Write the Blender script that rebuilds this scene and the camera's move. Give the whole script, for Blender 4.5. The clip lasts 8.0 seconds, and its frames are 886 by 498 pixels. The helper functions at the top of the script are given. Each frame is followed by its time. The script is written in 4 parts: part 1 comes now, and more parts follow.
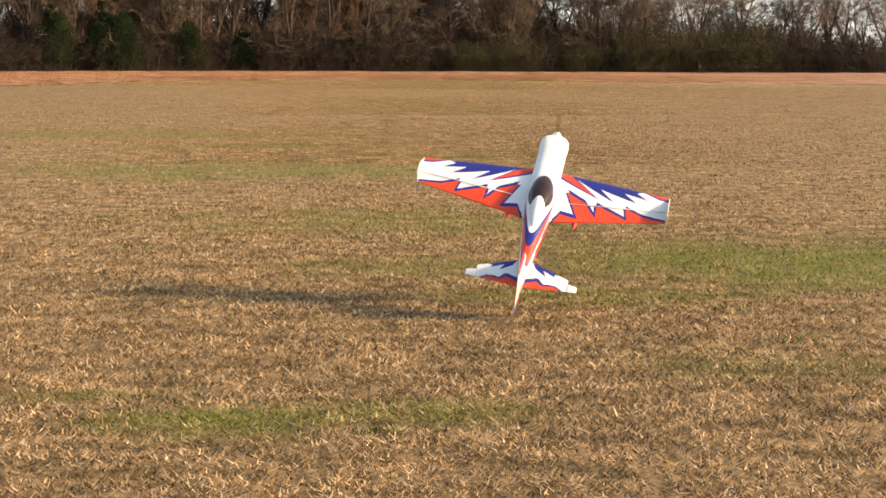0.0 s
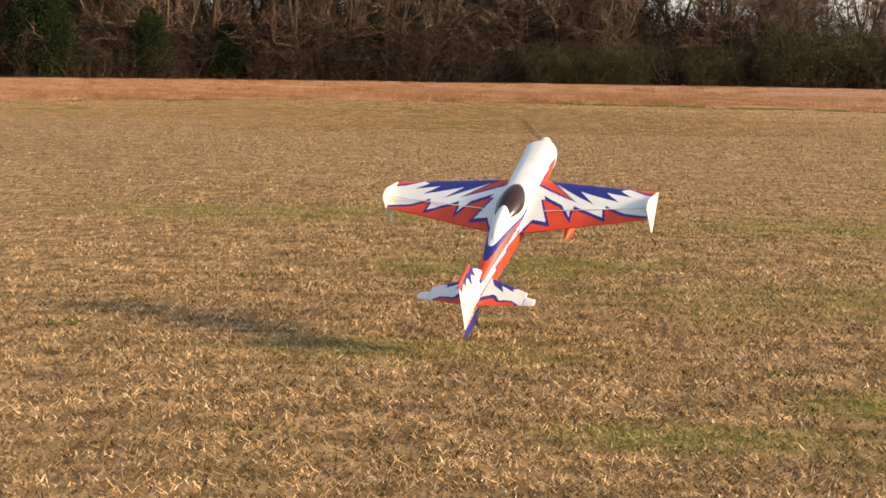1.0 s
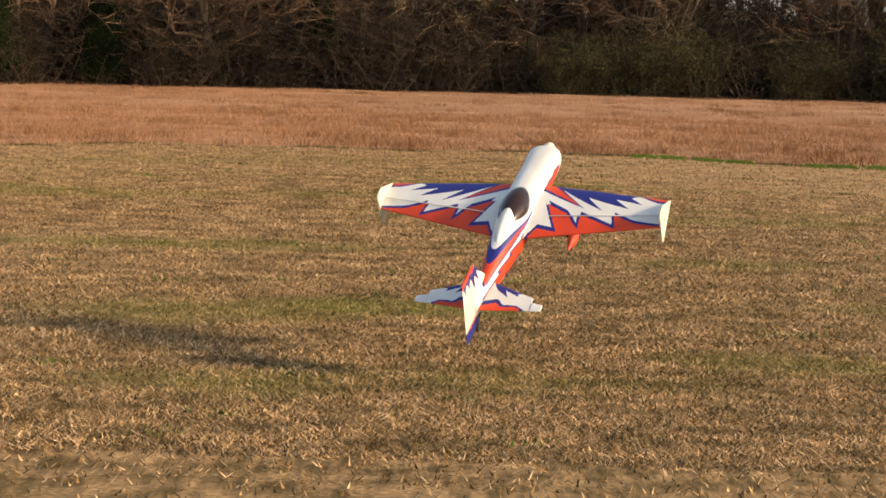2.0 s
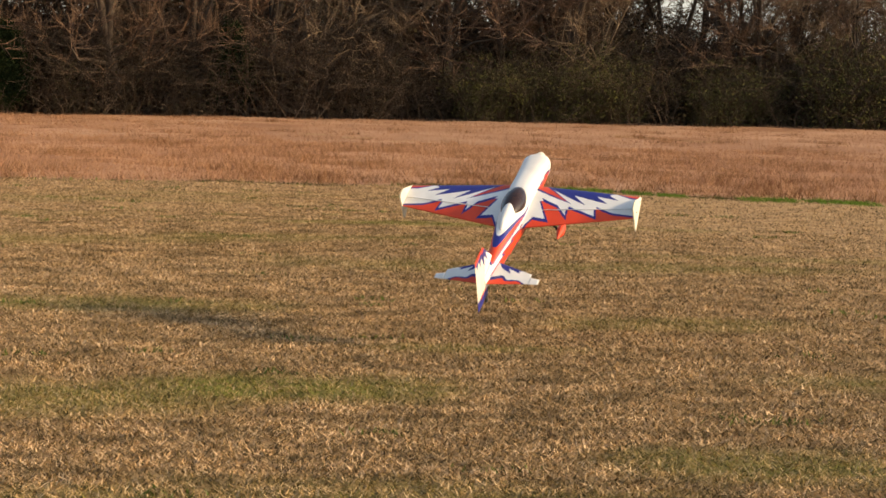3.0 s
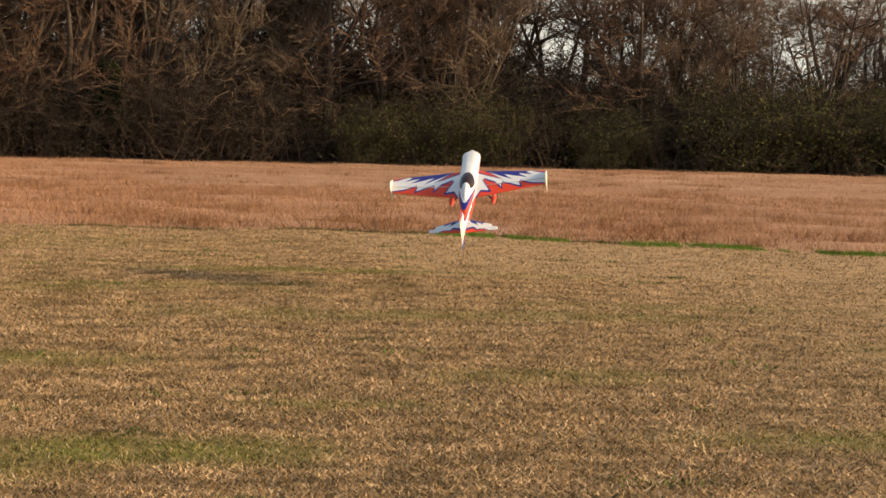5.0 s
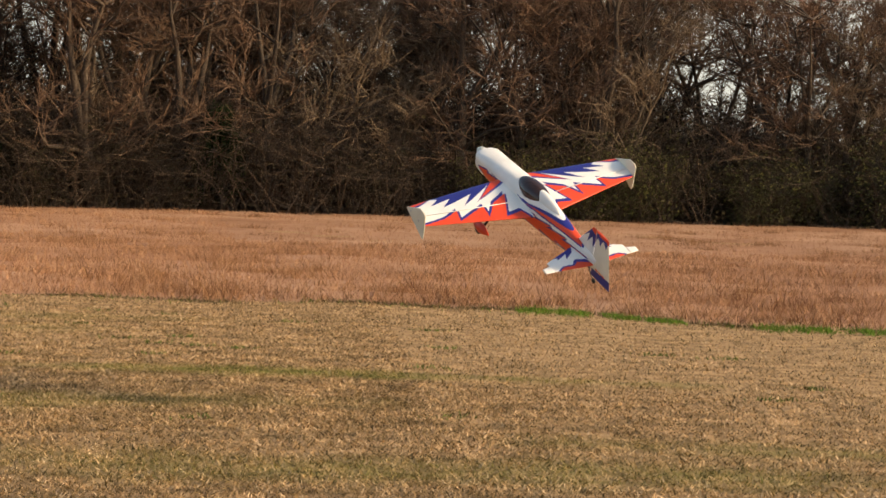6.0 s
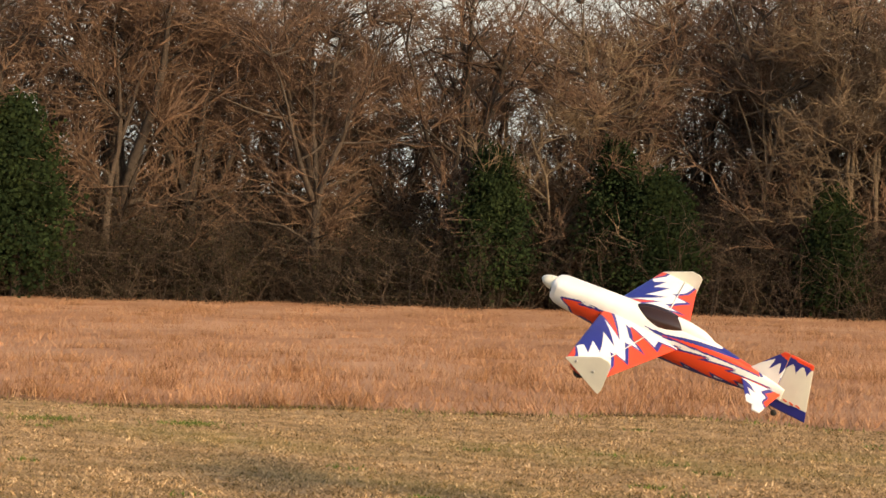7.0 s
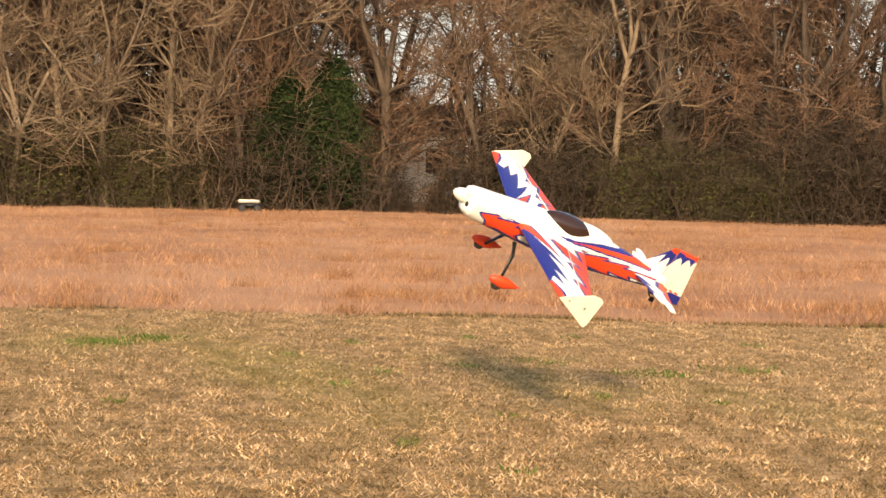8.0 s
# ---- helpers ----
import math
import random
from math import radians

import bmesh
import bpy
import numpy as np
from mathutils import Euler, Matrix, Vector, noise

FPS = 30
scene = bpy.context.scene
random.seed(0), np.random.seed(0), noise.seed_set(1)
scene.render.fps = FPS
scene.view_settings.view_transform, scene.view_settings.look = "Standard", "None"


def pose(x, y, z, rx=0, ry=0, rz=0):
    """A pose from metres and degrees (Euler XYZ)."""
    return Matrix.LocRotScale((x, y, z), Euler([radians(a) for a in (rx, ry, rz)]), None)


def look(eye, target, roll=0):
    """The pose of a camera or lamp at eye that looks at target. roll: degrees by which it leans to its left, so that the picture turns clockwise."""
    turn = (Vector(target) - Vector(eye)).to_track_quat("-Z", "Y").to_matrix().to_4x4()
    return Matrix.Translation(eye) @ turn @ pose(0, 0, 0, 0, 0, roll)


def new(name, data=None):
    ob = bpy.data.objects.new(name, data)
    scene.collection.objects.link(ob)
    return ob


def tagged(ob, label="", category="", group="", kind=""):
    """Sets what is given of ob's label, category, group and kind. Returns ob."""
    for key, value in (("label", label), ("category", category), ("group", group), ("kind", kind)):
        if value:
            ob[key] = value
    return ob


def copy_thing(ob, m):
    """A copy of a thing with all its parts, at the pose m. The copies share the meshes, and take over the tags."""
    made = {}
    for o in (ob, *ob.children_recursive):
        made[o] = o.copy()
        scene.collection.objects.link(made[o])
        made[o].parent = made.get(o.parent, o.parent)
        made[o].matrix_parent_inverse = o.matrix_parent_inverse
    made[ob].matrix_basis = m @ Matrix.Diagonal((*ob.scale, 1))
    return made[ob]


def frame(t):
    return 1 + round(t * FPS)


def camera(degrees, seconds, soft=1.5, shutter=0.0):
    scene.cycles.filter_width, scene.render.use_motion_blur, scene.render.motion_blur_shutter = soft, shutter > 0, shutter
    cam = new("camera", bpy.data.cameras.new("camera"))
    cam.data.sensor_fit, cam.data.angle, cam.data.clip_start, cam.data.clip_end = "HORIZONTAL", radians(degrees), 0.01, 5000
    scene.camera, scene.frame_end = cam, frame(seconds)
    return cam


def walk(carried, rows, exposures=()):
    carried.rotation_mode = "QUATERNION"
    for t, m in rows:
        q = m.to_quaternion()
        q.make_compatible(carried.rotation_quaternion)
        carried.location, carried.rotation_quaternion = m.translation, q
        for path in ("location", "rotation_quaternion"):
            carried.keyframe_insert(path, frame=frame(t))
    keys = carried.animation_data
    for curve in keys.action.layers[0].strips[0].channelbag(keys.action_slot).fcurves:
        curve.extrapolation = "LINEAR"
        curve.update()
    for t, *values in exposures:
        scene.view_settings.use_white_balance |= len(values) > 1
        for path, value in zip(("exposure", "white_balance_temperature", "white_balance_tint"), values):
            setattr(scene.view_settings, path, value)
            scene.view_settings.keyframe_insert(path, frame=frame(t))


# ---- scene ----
cam = camera(26, 8.0)

CAMERA_ROWS = [
    (0.0, look((0.000, -69.300, 1.500), (0.393, -29.529, -2.621), 0.200)),
    (0.1, look((-0.070, -65.450, 1.500), (-0.087, -25.693, -2.766), 0.266)),
    (0.2, look((-0.149, -61.600, 1.500), (-0.580, -21.856, -2.863), 0.335)),
    (0.3, look((-0.223, -57.750, 1.500), (-1.153, -18.015, -2.870), 0.404)),
    (0.4, look((-0.278, -53.900, 1.500), (-1.724, -14.179, -2.860), 0.474)),
    (0.5, look((-0.300, -50.050, 1.500), (-2.009, -10.333, -2.800), 0.543)),
    (0.6, look((-0.300, -46.200, 1.500), (-1.947, -6.474, -2.738), 0.611)),
    (0.7, look((-0.300, -42.350, 1.500), (-1.726, -2.614, -2.732), 0.677)),
    (0.8, look((-0.300, -38.500, 1.500), (-1.426, 1.246, -2.727), 0.739)),
    (0.9, look((-0.300, -34.650, 1.500), (-1.135, 5.113, -2.649), 0.797)),
    (1.0, look((-0.300, -30.800, 1.500), (-0.955, 8.973, -2.584), 0.850)),
    (1.1, look((-0.300, -26.950, 1.500), (-0.878, 12.824, -2.597), 0.901)),
    (1.2, look((-0.300, -23.100, 1.500), (-0.834, 16.673, -2.617), 0.955)),
    (1.3, look((-0.283, -19.250, 1.504), (-0.808, 20.522, -2.632), 1.009)),
    (1.4, look((-0.241, -15.592, 1.513), (-0.780, 24.178, -2.643), 1.063)),
    (1.5, look((-0.188, -12.320, 1.526), (-0.753, 27.449, -2.652), 1.117)),
    (1.6, look((-0.136, -9.432, 1.539), (-0.731, 30.336, -2.657), 1.170)),
    (1.7, look((-0.100, -6.930, 1.550), (-0.716, 32.838, -2.660), 1.220)),
    (1.8, look((-0.076, -4.812, 1.560), (-0.704, 34.956, -2.660), 1.268)),
    (1.9, look((-0.053, -3.080, 1.571), (-0.690, 36.689, -2.654), 1.311)),
    (2.0, look((-0.032, -1.732, 1.582), (-0.672, 38.038, -2.643), 1.350)),
    (2.1, look((-0.015, -0.770, 1.591), (-0.647, 39.001, -2.626), 1.384)),
    (2.2, look((-0.004, -0.192, 1.598), (-0.612, 39.582, -2.604), 1.412)),
    (2.3, look((0.000, 0.000, 1.600), (-0.566, 39.777, -2.577), 1.432)),
    (2.4, look((0.000, 0.038, 1.600), (-0.333, 39.821, -2.543), 1.445)),
    (2.5, look((0.000, 0.070, 1.600), (0.000, 39.859, -2.498), 1.450)),
    (2.6, look((0.000, 0.097, 1.600), (0.233, 39.892, -2.437), 1.436)),
    (2.7, look((0.000, 0.120, 1.600), (0.443, 39.921, -2.359), 1.398)),
    (2.8, look((0.000, 0.139, 1.600), (0.644, 39.946, -2.271), 1.342)),
    (2.9, look((0.000, 0.155, 1.600), (0.850, 39.968, -2.171), 1.274)),
    (3.0, look((0.000, 0.169, 1.600), (1.074, 39.986, -2.068), 1.200)),
    (3.1, look((0.000, 0.180, 1.600), (1.324, 40.000, -1.959), 1.126)),
    (3.2, look((0.000, 0.190, 1.600), (1.592, 40.010, -1.845), 1.058)),
    (3.3, look((0.000, 0.199, 1.600), (1.867, 40.016, -1.740), 1.002)),
    (3.4, look((0.000, 0.208, 1.600), (2.140, 40.019, -1.642), 0.964)),
    (3.5, look((0.000, 0.217, 1.600), (2.402, 40.019, -1.564), 0.950)),
    (3.6, look((0.000, 0.226, 1.600), (2.673, 40.015, -1.515), 0.953)),
    (3.7, look((0.000, 0.237, 1.600), (2.960, 40.009, -1.482), 0.963)),
    (3.8, look((0.000, 0.250, 1.600), (3.232, 40.002, -1.464), 0.978)),
    (3.9, look((0.000, 0.266, 1.600), (3.455, 39.999, -1.452), 0.998)),
    (4.0, look((0.000, 0.284, 1.600), (3.599, 40.006, -1.434), 1.023)),
    (4.1, look((0.000, 0.306, 1.600), (3.686, 40.023, -1.396), 1.051)),
    (4.2, look((0.000, 0.333, 1.600), (3.728, 40.049, -1.353), 1.083)),
    (4.3, look((0.001, 0.361, 1.600), (3.726, 40.080, -1.320), 1.117)),
    (4.4, look((0.003, 0.392, 1.600), (3.719, 40.114, -1.291), 1.153)),
    (4.5, look((0.006, 0.425, 1.600), (3.706, 40.151, -1.264), 1.190)),
    (4.6, look((0.011, 0.464, 1.600), (3.688, 40.193, -1.240), 1.228)),
    (4.7, look((0.018, 0.508, 1.600), (3.665, 40.242, -1.216), 1.266)),
    (4.8, look((0.026, 0.561, 1.600), (3.636, 40.299, -1.193), 1.304)),
    (4.9, look((0.037, 0.623, 1.600), (3.603, 40.367, -1.168), 1.340)),
    (5.0, look((0.049, 0.696, 1.600), (3.565, 40.447, -1.143), 1.375)),
    (5.1, look((0.064, 0.782, 1.600), (3.522, 40.539, -1.115), 1.407)),
    (5.2, look((0.081, 0.882, 1.600), (3.476, 40.647, -1.083), 1.436)),
    (5.3, look((0.100, 0.998, 1.600), (3.425, 40.771, -1.048), 1.462)),
    (5.4, look((0.174, 1.261, 1.600), (3.330, 41.051, -1.007), 1.483)),
    (5.5, look((0.322, 1.737, 1.600), (3.223, 41.550, -0.955), 1.500)),
    (5.6, look((0.500, 2.328, 1.600), (2.962, 42.176, -0.875), 1.514)),
    (5.7, look((0.706, 3.170, 1.588), (2.565, 43.057, -0.774), 1.528)),
    (5.8, look((0.965, 4.316, 1.560), (2.128, 44.237, -0.664), 1.542)),
    (5.9, look((1.267, 5.549, 1.527), (1.715, 45.495, -0.509), 1.555)),
    (6.0, look((1.600, 6.652, 1.500), (1.391, 46.615, -0.220), 1.567)),
    (6.1, look((1.720, 7.750, 1.480), (0.275, 47.702, 0.135), 1.578)),
    (6.2, look((1.830, 8.950, 1.461), (-1.085, 48.830, 0.445), 1.587)),
    (6.3, look((1.920, 10.000, 1.443), (-2.648, 49.730, 0.619), 1.594)),
    (6.4, look((1.970, 10.750, 1.429), (-4.743, 50.177, 0.776), 1.598)),
    (6.5, look((2.000, 11.000, 1.420), (-7.195, 49.926, 0.984), 1.600)),
    (6.6, look((2.000, 11.000, 1.414), (-9.819, 49.213, 1.081), 1.598)),
    (6.7, look((2.000, 11.000, 1.408), (-12.312, 48.351, 1.246), 1.593)),
    (6.8, look((2.000, 11.000, 1.404), (-14.647, 47.371, 1.405), 1.586)),
    (6.9, look((2.000, 11.000, 1.401), (-16.862, 46.274, 1.515), 1.575)),
    (7.0, look((2.000, 11.000, 1.400), (-18.916, 45.096, 1.566), 1.563)),
    (7.1, look((2.000, 10.970, 1.400), (-21.069, 43.647, 1.560), 1.549)),
    (7.2, look((2.000, 10.940, 1.400), (-23.410, 41.832, 1.556), 1.533)),
    (7.3, look((2.000, 10.910, 1.400), (-25.698, 39.768, 1.213), 1.517)),
    (7.4, look((2.000, 10.880, 1.400), (-27.819, 37.531, 0.669), 1.499)),
    (7.5, look((2.000, 10.850, 1.400), (-29.548, 35.417, 0.291), 1.481)),
    (7.6, look((2.000, 10.820, 1.400), (-31.127, 33.189, -0.077), 1.464)),
    (7.7, look((2.000, 10.790, 1.400), (-32.620, 30.762, -0.221), 1.446)),
    (7.8, look((2.000, 10.760, 1.400), (-33.964, 28.182, -0.365), 1.430)),
    (7.9, look((2.000, 10.730, 1.400), (-35.125, 25.514, -0.368), 1.414)),
    (8.0, look((2.000, 10.700, 1.400), (-36.048, 22.916, -0.370), 1.400)),
]
walk(cam, CAMERA_ROWS, [(0.0, 1.13, 7350, 10), (0.6, 1.12, 7500, 10), (1.2, 0.97, 7600, 10), (2.3, 0.75, 7700, 10), (5.6, 0.77, 7700, 10), (6.5, 0.74, 7500, 10), (7.1, 0.78, 7450, 10), (7.6, 0.92, 7450, 10), (8.0, 1.07, 7350, 10)])

# ---- world and sun ----
SUN_TRAVEL = Vector((-0.93, 0.27, -0.34)).normalized()   # low sun from the east, a little south
world = bpy.data.worlds.new("sky")
scene.world = world
world.use_nodes = True
sky = world.node_tree.nodes.new("ShaderNodeTexSky")
sky.sky_type = "NISHITA"
sky.sun_disc = False
sky.sun_elevation = math.asin(-SUN_TRAVEL.z)
sky.sun_rotation = math.atan2(-SUN_TRAVEL.x, -SUN_TRAVEL.y)
sky.dust_density = 1.5
world.node_tree.links.new(sky.outputs[0], world.node_tree.nodes["Background"].inputs[0])
world.node_tree.nodes["Background"].inputs[1].default_value = 0.15
sun = new("sun", bpy.data.lights.new("sun", "SUN"))
sun.data.energy, sun.data.angle, sun.data.color = 3.2, radians(7.0), (1.0, 0.79, 0.56)
sun.matrix_world = look((0, 0, 60), Vector((0, 0, 60)) + SUN_TRAVEL)


def build_horizon():
    """Bright hazy sky low over the horizon, all round and far beyond everything."""
    m = bpy.data.materials.new("hazy_sky")
    m.use_nodes = True
    m.node_tree.nodes.remove(m.node_tree.nodes["Principled BSDF"])
    e = m.node_tree.nodes.new("ShaderNodeEmission")
    e.inputs[0].default_value, e.inputs[1].default_value = (0.92, 0.97, 0.95, 1), 0.50
    m.node_tree.links.new(e.outputs[0], m.node_tree.nodes["Material Output"].inputs[0])
    v, f = [], []
    for k in range(96):
        a = 2 * math.pi * k / 96
        v += [(1500 * math.sin(a), 1500 * math.cos(a), -5), (1500 * math.sin(a), 1500 * math.cos(a), 260)]
        j = (k + 1) % 96
        f.append((2 * k, 2 * j, 2 * j + 1, 2 * k + 1))
    me = bpy.data.meshes.new("backdrop")
    me.from_pydata(v, [], f)
    me.materials.append(m)
    tagged(new("backdrop", me), "pale hazy sky low over the horizon", "sky", kind="structure")


build_horizon()


# ---- materials ----
def material(name, rough=0.8, metal=0.0):
    m = bpy.data.materials.new(name)
    m.use_nodes = True
    b = m.node_tree.nodes["Principled BSDF"]
    b.inputs["Roughness"].default_value, b.inputs["Metallic"].default_value = rough, metal
    return m, m.node_tree.nodes, m.node_tree.links, b


def mix(nodes, links, fac, a, b):
    n = nodes.new("ShaderNodeMix")
    n.data_type = "RGBA"
    for socket, v in ((n.inputs[0], fac), (n.inputs[6], a), (n.inputs[7], b)):
        if isinstance(v, bpy.types.NodeSocket):
            links.new(v, socket)
        elif isinstance(v, tuple):
            socket.default_value = (*v, 1)
        else:
            socket.default_value = v
    return n.outputs[2]


def noise_of(nodes, links, scale, detail=4.0, vector=None, lo=0.35, hi=0.65):
    n = nodes.new("ShaderNodeTexNoise")
    n.inputs["Scale"].default_value, n.inputs["Detail"].default_value = scale, detail
    if vector is not None:
        links.new(vector, n.inputs["Vector"])
    r = nodes.new("ShaderNodeMapRange")
    r.inputs[1].default_value, r.inputs[2].default_value = lo, hi
    links.new(n.outputs[0], r.inputs[0])
    return r.outputs[0]


def ramp(nodes, links, fac, stops):
    r = nodes.new("ShaderNodeValToRGB")
    r.color_ramp.elements.remove(r.color_ramp.elements[1])
    for i, (p, c) in enumerate(stops):
        e = r.color_ramp.elements[0] if i == 0 else r.color_ramp.elements.new(p)
        e.position, e.color = p, (*c, 1)
    links.new(fac, r.inputs[0])
    return r.outputs[0]


def bump(nodes, links, height, b, strength=0.5, distance=0.02):
    n = nodes.new("ShaderNodeBump")
    n.inputs["Strength"].default_value, n.inputs["Distance"].default_value = strength, distance
    links.new(height, n.inputs["Height"])
    links.new(n.outputs[0], b.inputs["Normal"])


def painted(name, colour, rough=0.45, vary=0.06):
    """Painted foam: faint mottling and pebbled relief."""
    m, n, l, b = material(name, rough)
    t = n.new("ShaderNodeTexCoord").outputs["Object"]
    f = noise_of(n, l, 9.0, 5.0, t)
    dark = tuple(c * (1 - 2 * vary) for c in colour)
    l.new(mix(n, l, f, dark, colour), b.inputs["Base Color"])
    bump(n, l, noise_of(n, l, 420.0, 2.0, t), b, 0.12, 0.002)
    return m


def field_material(name, tall):
    """Dormant turf: straw and brown tufts; green where the attribute says that it still grows."""
    m, n, l, b = material(name, 0.95)
    b.inputs["Specular IOR Level"].default_value = 0.1
    p = n.new("ShaderNodeNewGeometry").outputs["Position"]
    fine = noise_of(n, l, 38.0, 8.0, p, 0.36, 0.62)
    mid = noise_of(n, l, 1.6, 5.0, p, 0.3, 0.7)
    broad = noise_of(n, l, 0.22, 3.0, p)
    stretch = n.new("ShaderNodeMapping")
    stretch.inputs["Scale"].default_value = (0.6, 1.4, 1.0)
    l.new(p, stretch.inputs["Vector"])
    streak = noise_of(n, l, 1.6, 6.0, stretch.outputs[0], 0.36, 0.60)
    upright = n.new("ShaderNodeMapping")
    upright.inputs["Scale"].default_value = (1.0, 0.22, 1.0)
    l.new(p, upright.inputs["Vector"])
    tuft = noise_of(n, l, 16.0, 5.0, upright.outputs[0], 0.40, 0.60)
    if tall:
        c = mix(n, l, mid, TALL_DARK, TALL_MID)
        c = mix(n, l, streak, mix(n, l, 0.5, c, TALL_DARK), c)
        c = mix(n, l, broad, c, TALL_PALE)
    else:
        c = mix(n, l, fine, TURF_DARK, TURF_MID)
        c = mix(n, l, mid, c, mix(n, l, fine, TURF_MID, TURF_PALE))
        c = mix(n, l, streak, mix(n, l, fine, TURF_DARK, TURF_BROWN), c)
        c = mix(n, l, broad, c, mix(n, l, 0.5, c, TURF_BROWN))
        c = mix(n, l, noise_of(n, l, 0.55, 6.0, p, 0.48, 0.72), c, mix(n, l, fine, TURF_OLIVE, TURF_MID))
        c = mix(n, l, tuft, mix(n, l, 0.85, c, TURF_DARK), c)
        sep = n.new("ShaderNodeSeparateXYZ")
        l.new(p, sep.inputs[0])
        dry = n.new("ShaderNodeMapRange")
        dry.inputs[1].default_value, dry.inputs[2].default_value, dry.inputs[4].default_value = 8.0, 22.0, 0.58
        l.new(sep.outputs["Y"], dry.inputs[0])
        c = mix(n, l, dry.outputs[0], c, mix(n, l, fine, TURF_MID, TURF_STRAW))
        clumps = noise_of(n, l, 4.5, 7.0, stretch.outputs[0], 0.42, 0.60)
        c = mix(n, l, clumps, mix(n, l, 0.30, c, TURF_DARK), mix(n, l, 0.22, c, TURF_STRAW))
        a = n.new("ShaderNodeAttribute")
        a.attribute_name = "growth"
        mul = n.new("ShaderNodeMath")
        mul.operation = "MULTIPLY"
        l.new(a.outputs["Fac"], mul.inputs[0])
        l.new(noise_of(n, l, 3.0, 6.0, p, 0.25, 0.6), mul.inputs[1])
        c = mix(n, l, mul.outputs[0], c, TURF_GREEN)
    l.new(c, b.inputs["Base Color"])
    bump(n, l, fine, b, 0.5, 0.006)
    return m


def blade_material(name, stops, green=False):
    m, n, l, b = material(name, 0.8)
    b.inputs["Specular IOR Level"].default_value = 0.15
    g = n.new("ShaderNodeNewGeometry")
    c = ramp(n, l, g.outputs["Random Per Island"], stops)
    stretch = n.new("ShaderNodeMapping")
    stretch.inputs["Scale"].default_value = (0.8, 1.3, 1.0)
    l.new(g.outputs["Position"], stretch.inputs["Vector"])
    patchy = noise_of(n, l, 2.6, 6.0, stretch.outputs[0], 0.38, 0.60)
    c = mix(n, l, patchy, mix(n, l, 0.6, c, stops[0][1]), c)
    if green:
        a = n.new("ShaderNodeAttribute")
        a.attribute_name = "growth"
        c = mix(n, l, a.outputs["Fac"], c, TURF_GREEN)
    l.new(c, b.inputs["Base Color"])
    return m


def bark_material(name, dark, pale, island=False):
    m, n, l, b = material(name, 0.9)
    o = n.new("ShaderNodeTexCoord").outputs["Object"]
    f = noise_of(n, l, 2.2, 6.0, o, 0.3, 0.7)
    c = mix(n, l, f, dark, pale)
    rnd = n.new("ShaderNodeObjectInfo").outputs["Random"]
    c = mix(n, l, rnd, c, mix(n, l, 0.6, c, tuple(0.55 * v for v in dark)))
    if island:
        g = n.new("ShaderNodeNewGeometry")
        c = mix(n, l, g.outputs["Random Per Island"], c, pale)
    l.new(c, b.inputs["Base Color"])
    bump(n, l, noise_of(n, l, 18.0, 4.0, o), b, 0.6, 0.03)
    return m


def leaf_material(name, dark, pale):
    m, n, l, b = material(name, 0.95)
    b.inputs["Specular IOR Level"].default_value = 0.08
    g = n.new("ShaderNodeNewGeometry")
    c = mix(n, l, g.outputs["Random Per Island"], dark, pale)
    f = noise_of(n, l, 0.9, 4.0, g.outputs["Position"])
    l.new(mix(n, l, f, c, dark), b.inputs["Base Color"])
    return m


TURF_DARK, TURF_MID, TURF_PALE = (0.10, 0.064, 0.025), (0.42, 0.255, 0.118), (0.57, 0.36, 0.178)
TURF_BROWN, TURF_GREEN = (0.46, 0.29, 0.135), (0.155, 0.165, 0.03)
TURF_STRAW, TURF_OLIVE = (0.61, 0.39, 0.205), (0.22, 0.155, 0.055)
TALL_DARK, TALL_MID, TALL_PALE = (0.27, 0.132, 0.070), (0.42, 0.22, 0.122), (0.48, 0.278, 0.165)
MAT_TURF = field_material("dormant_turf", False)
MAT_TALL = field_material("tall_dry_grass_soil", True)
MAT_BLADE = blade_material("straw_blades", [(0.0, (0.045, 0.034, 0.013)), (0.3, (0.19, 0.122, 0.050)), (0.62, (0.48, 0.295, 0.145)), (1.0, (0.90, 0.645, 0.39))], True)
MAT_RED = blade_material("russet_stems", [(0.0, (0.20, 0.094, 0.048)), (0.5, (0.43, 0.225, 0.122)), (1.0, (0.56, 0.345, 0.205))])
MAT_TUSSOCK = blade_material("russet_tussock", [(0.0, (0.13, 0.06, 0.028)), (0.5, (0.27, 0.13, 0.062)), (1.0, (0.42, 0.24, 0.12))])
# blades coloured dark to stand for the shade at the uncut grass's lip
MAT_LIP_SHADE = blade_material("lip_shade_blades", [(0.0, (0.045, 0.036, 0.014)), (0.5, (0.12, 0.085, 0.034)), (1.0, (0.28, 0.18, 0.08))])
MAT_LUSH = leaf_material("fresh_green_blades", (0.08, 0.15, 0.018), (0.18, 0.29, 0.045))
MAT_CLOVER = leaf_material("weed_leaves", (0.06, 0.10, 0.02), (0.16, 0.20, 0.05))
MAT_BARK = bark_material("grey_brown_bark", (0.040, 0.028, 0.019), (0.105, 0.074, 0.050))
MAT_PALE = bark_material("pale_bark", (0.12, 0.085, 0.055), (0.27, 0.20, 0.13))
MAT_TWIG = bark_material("russet_twigs", (0.066, 0.039, 0.024), (0.168, 0.098, 0.058), True)
# paler copy of the twig colour, with sunlight on the crowns mixed in
MAT_SUNLIT_TWIG = bark_material("sunlit_pale_twigs", (0.085, 0.057, 0.034), (0.185, 0.130, 0.080), True)
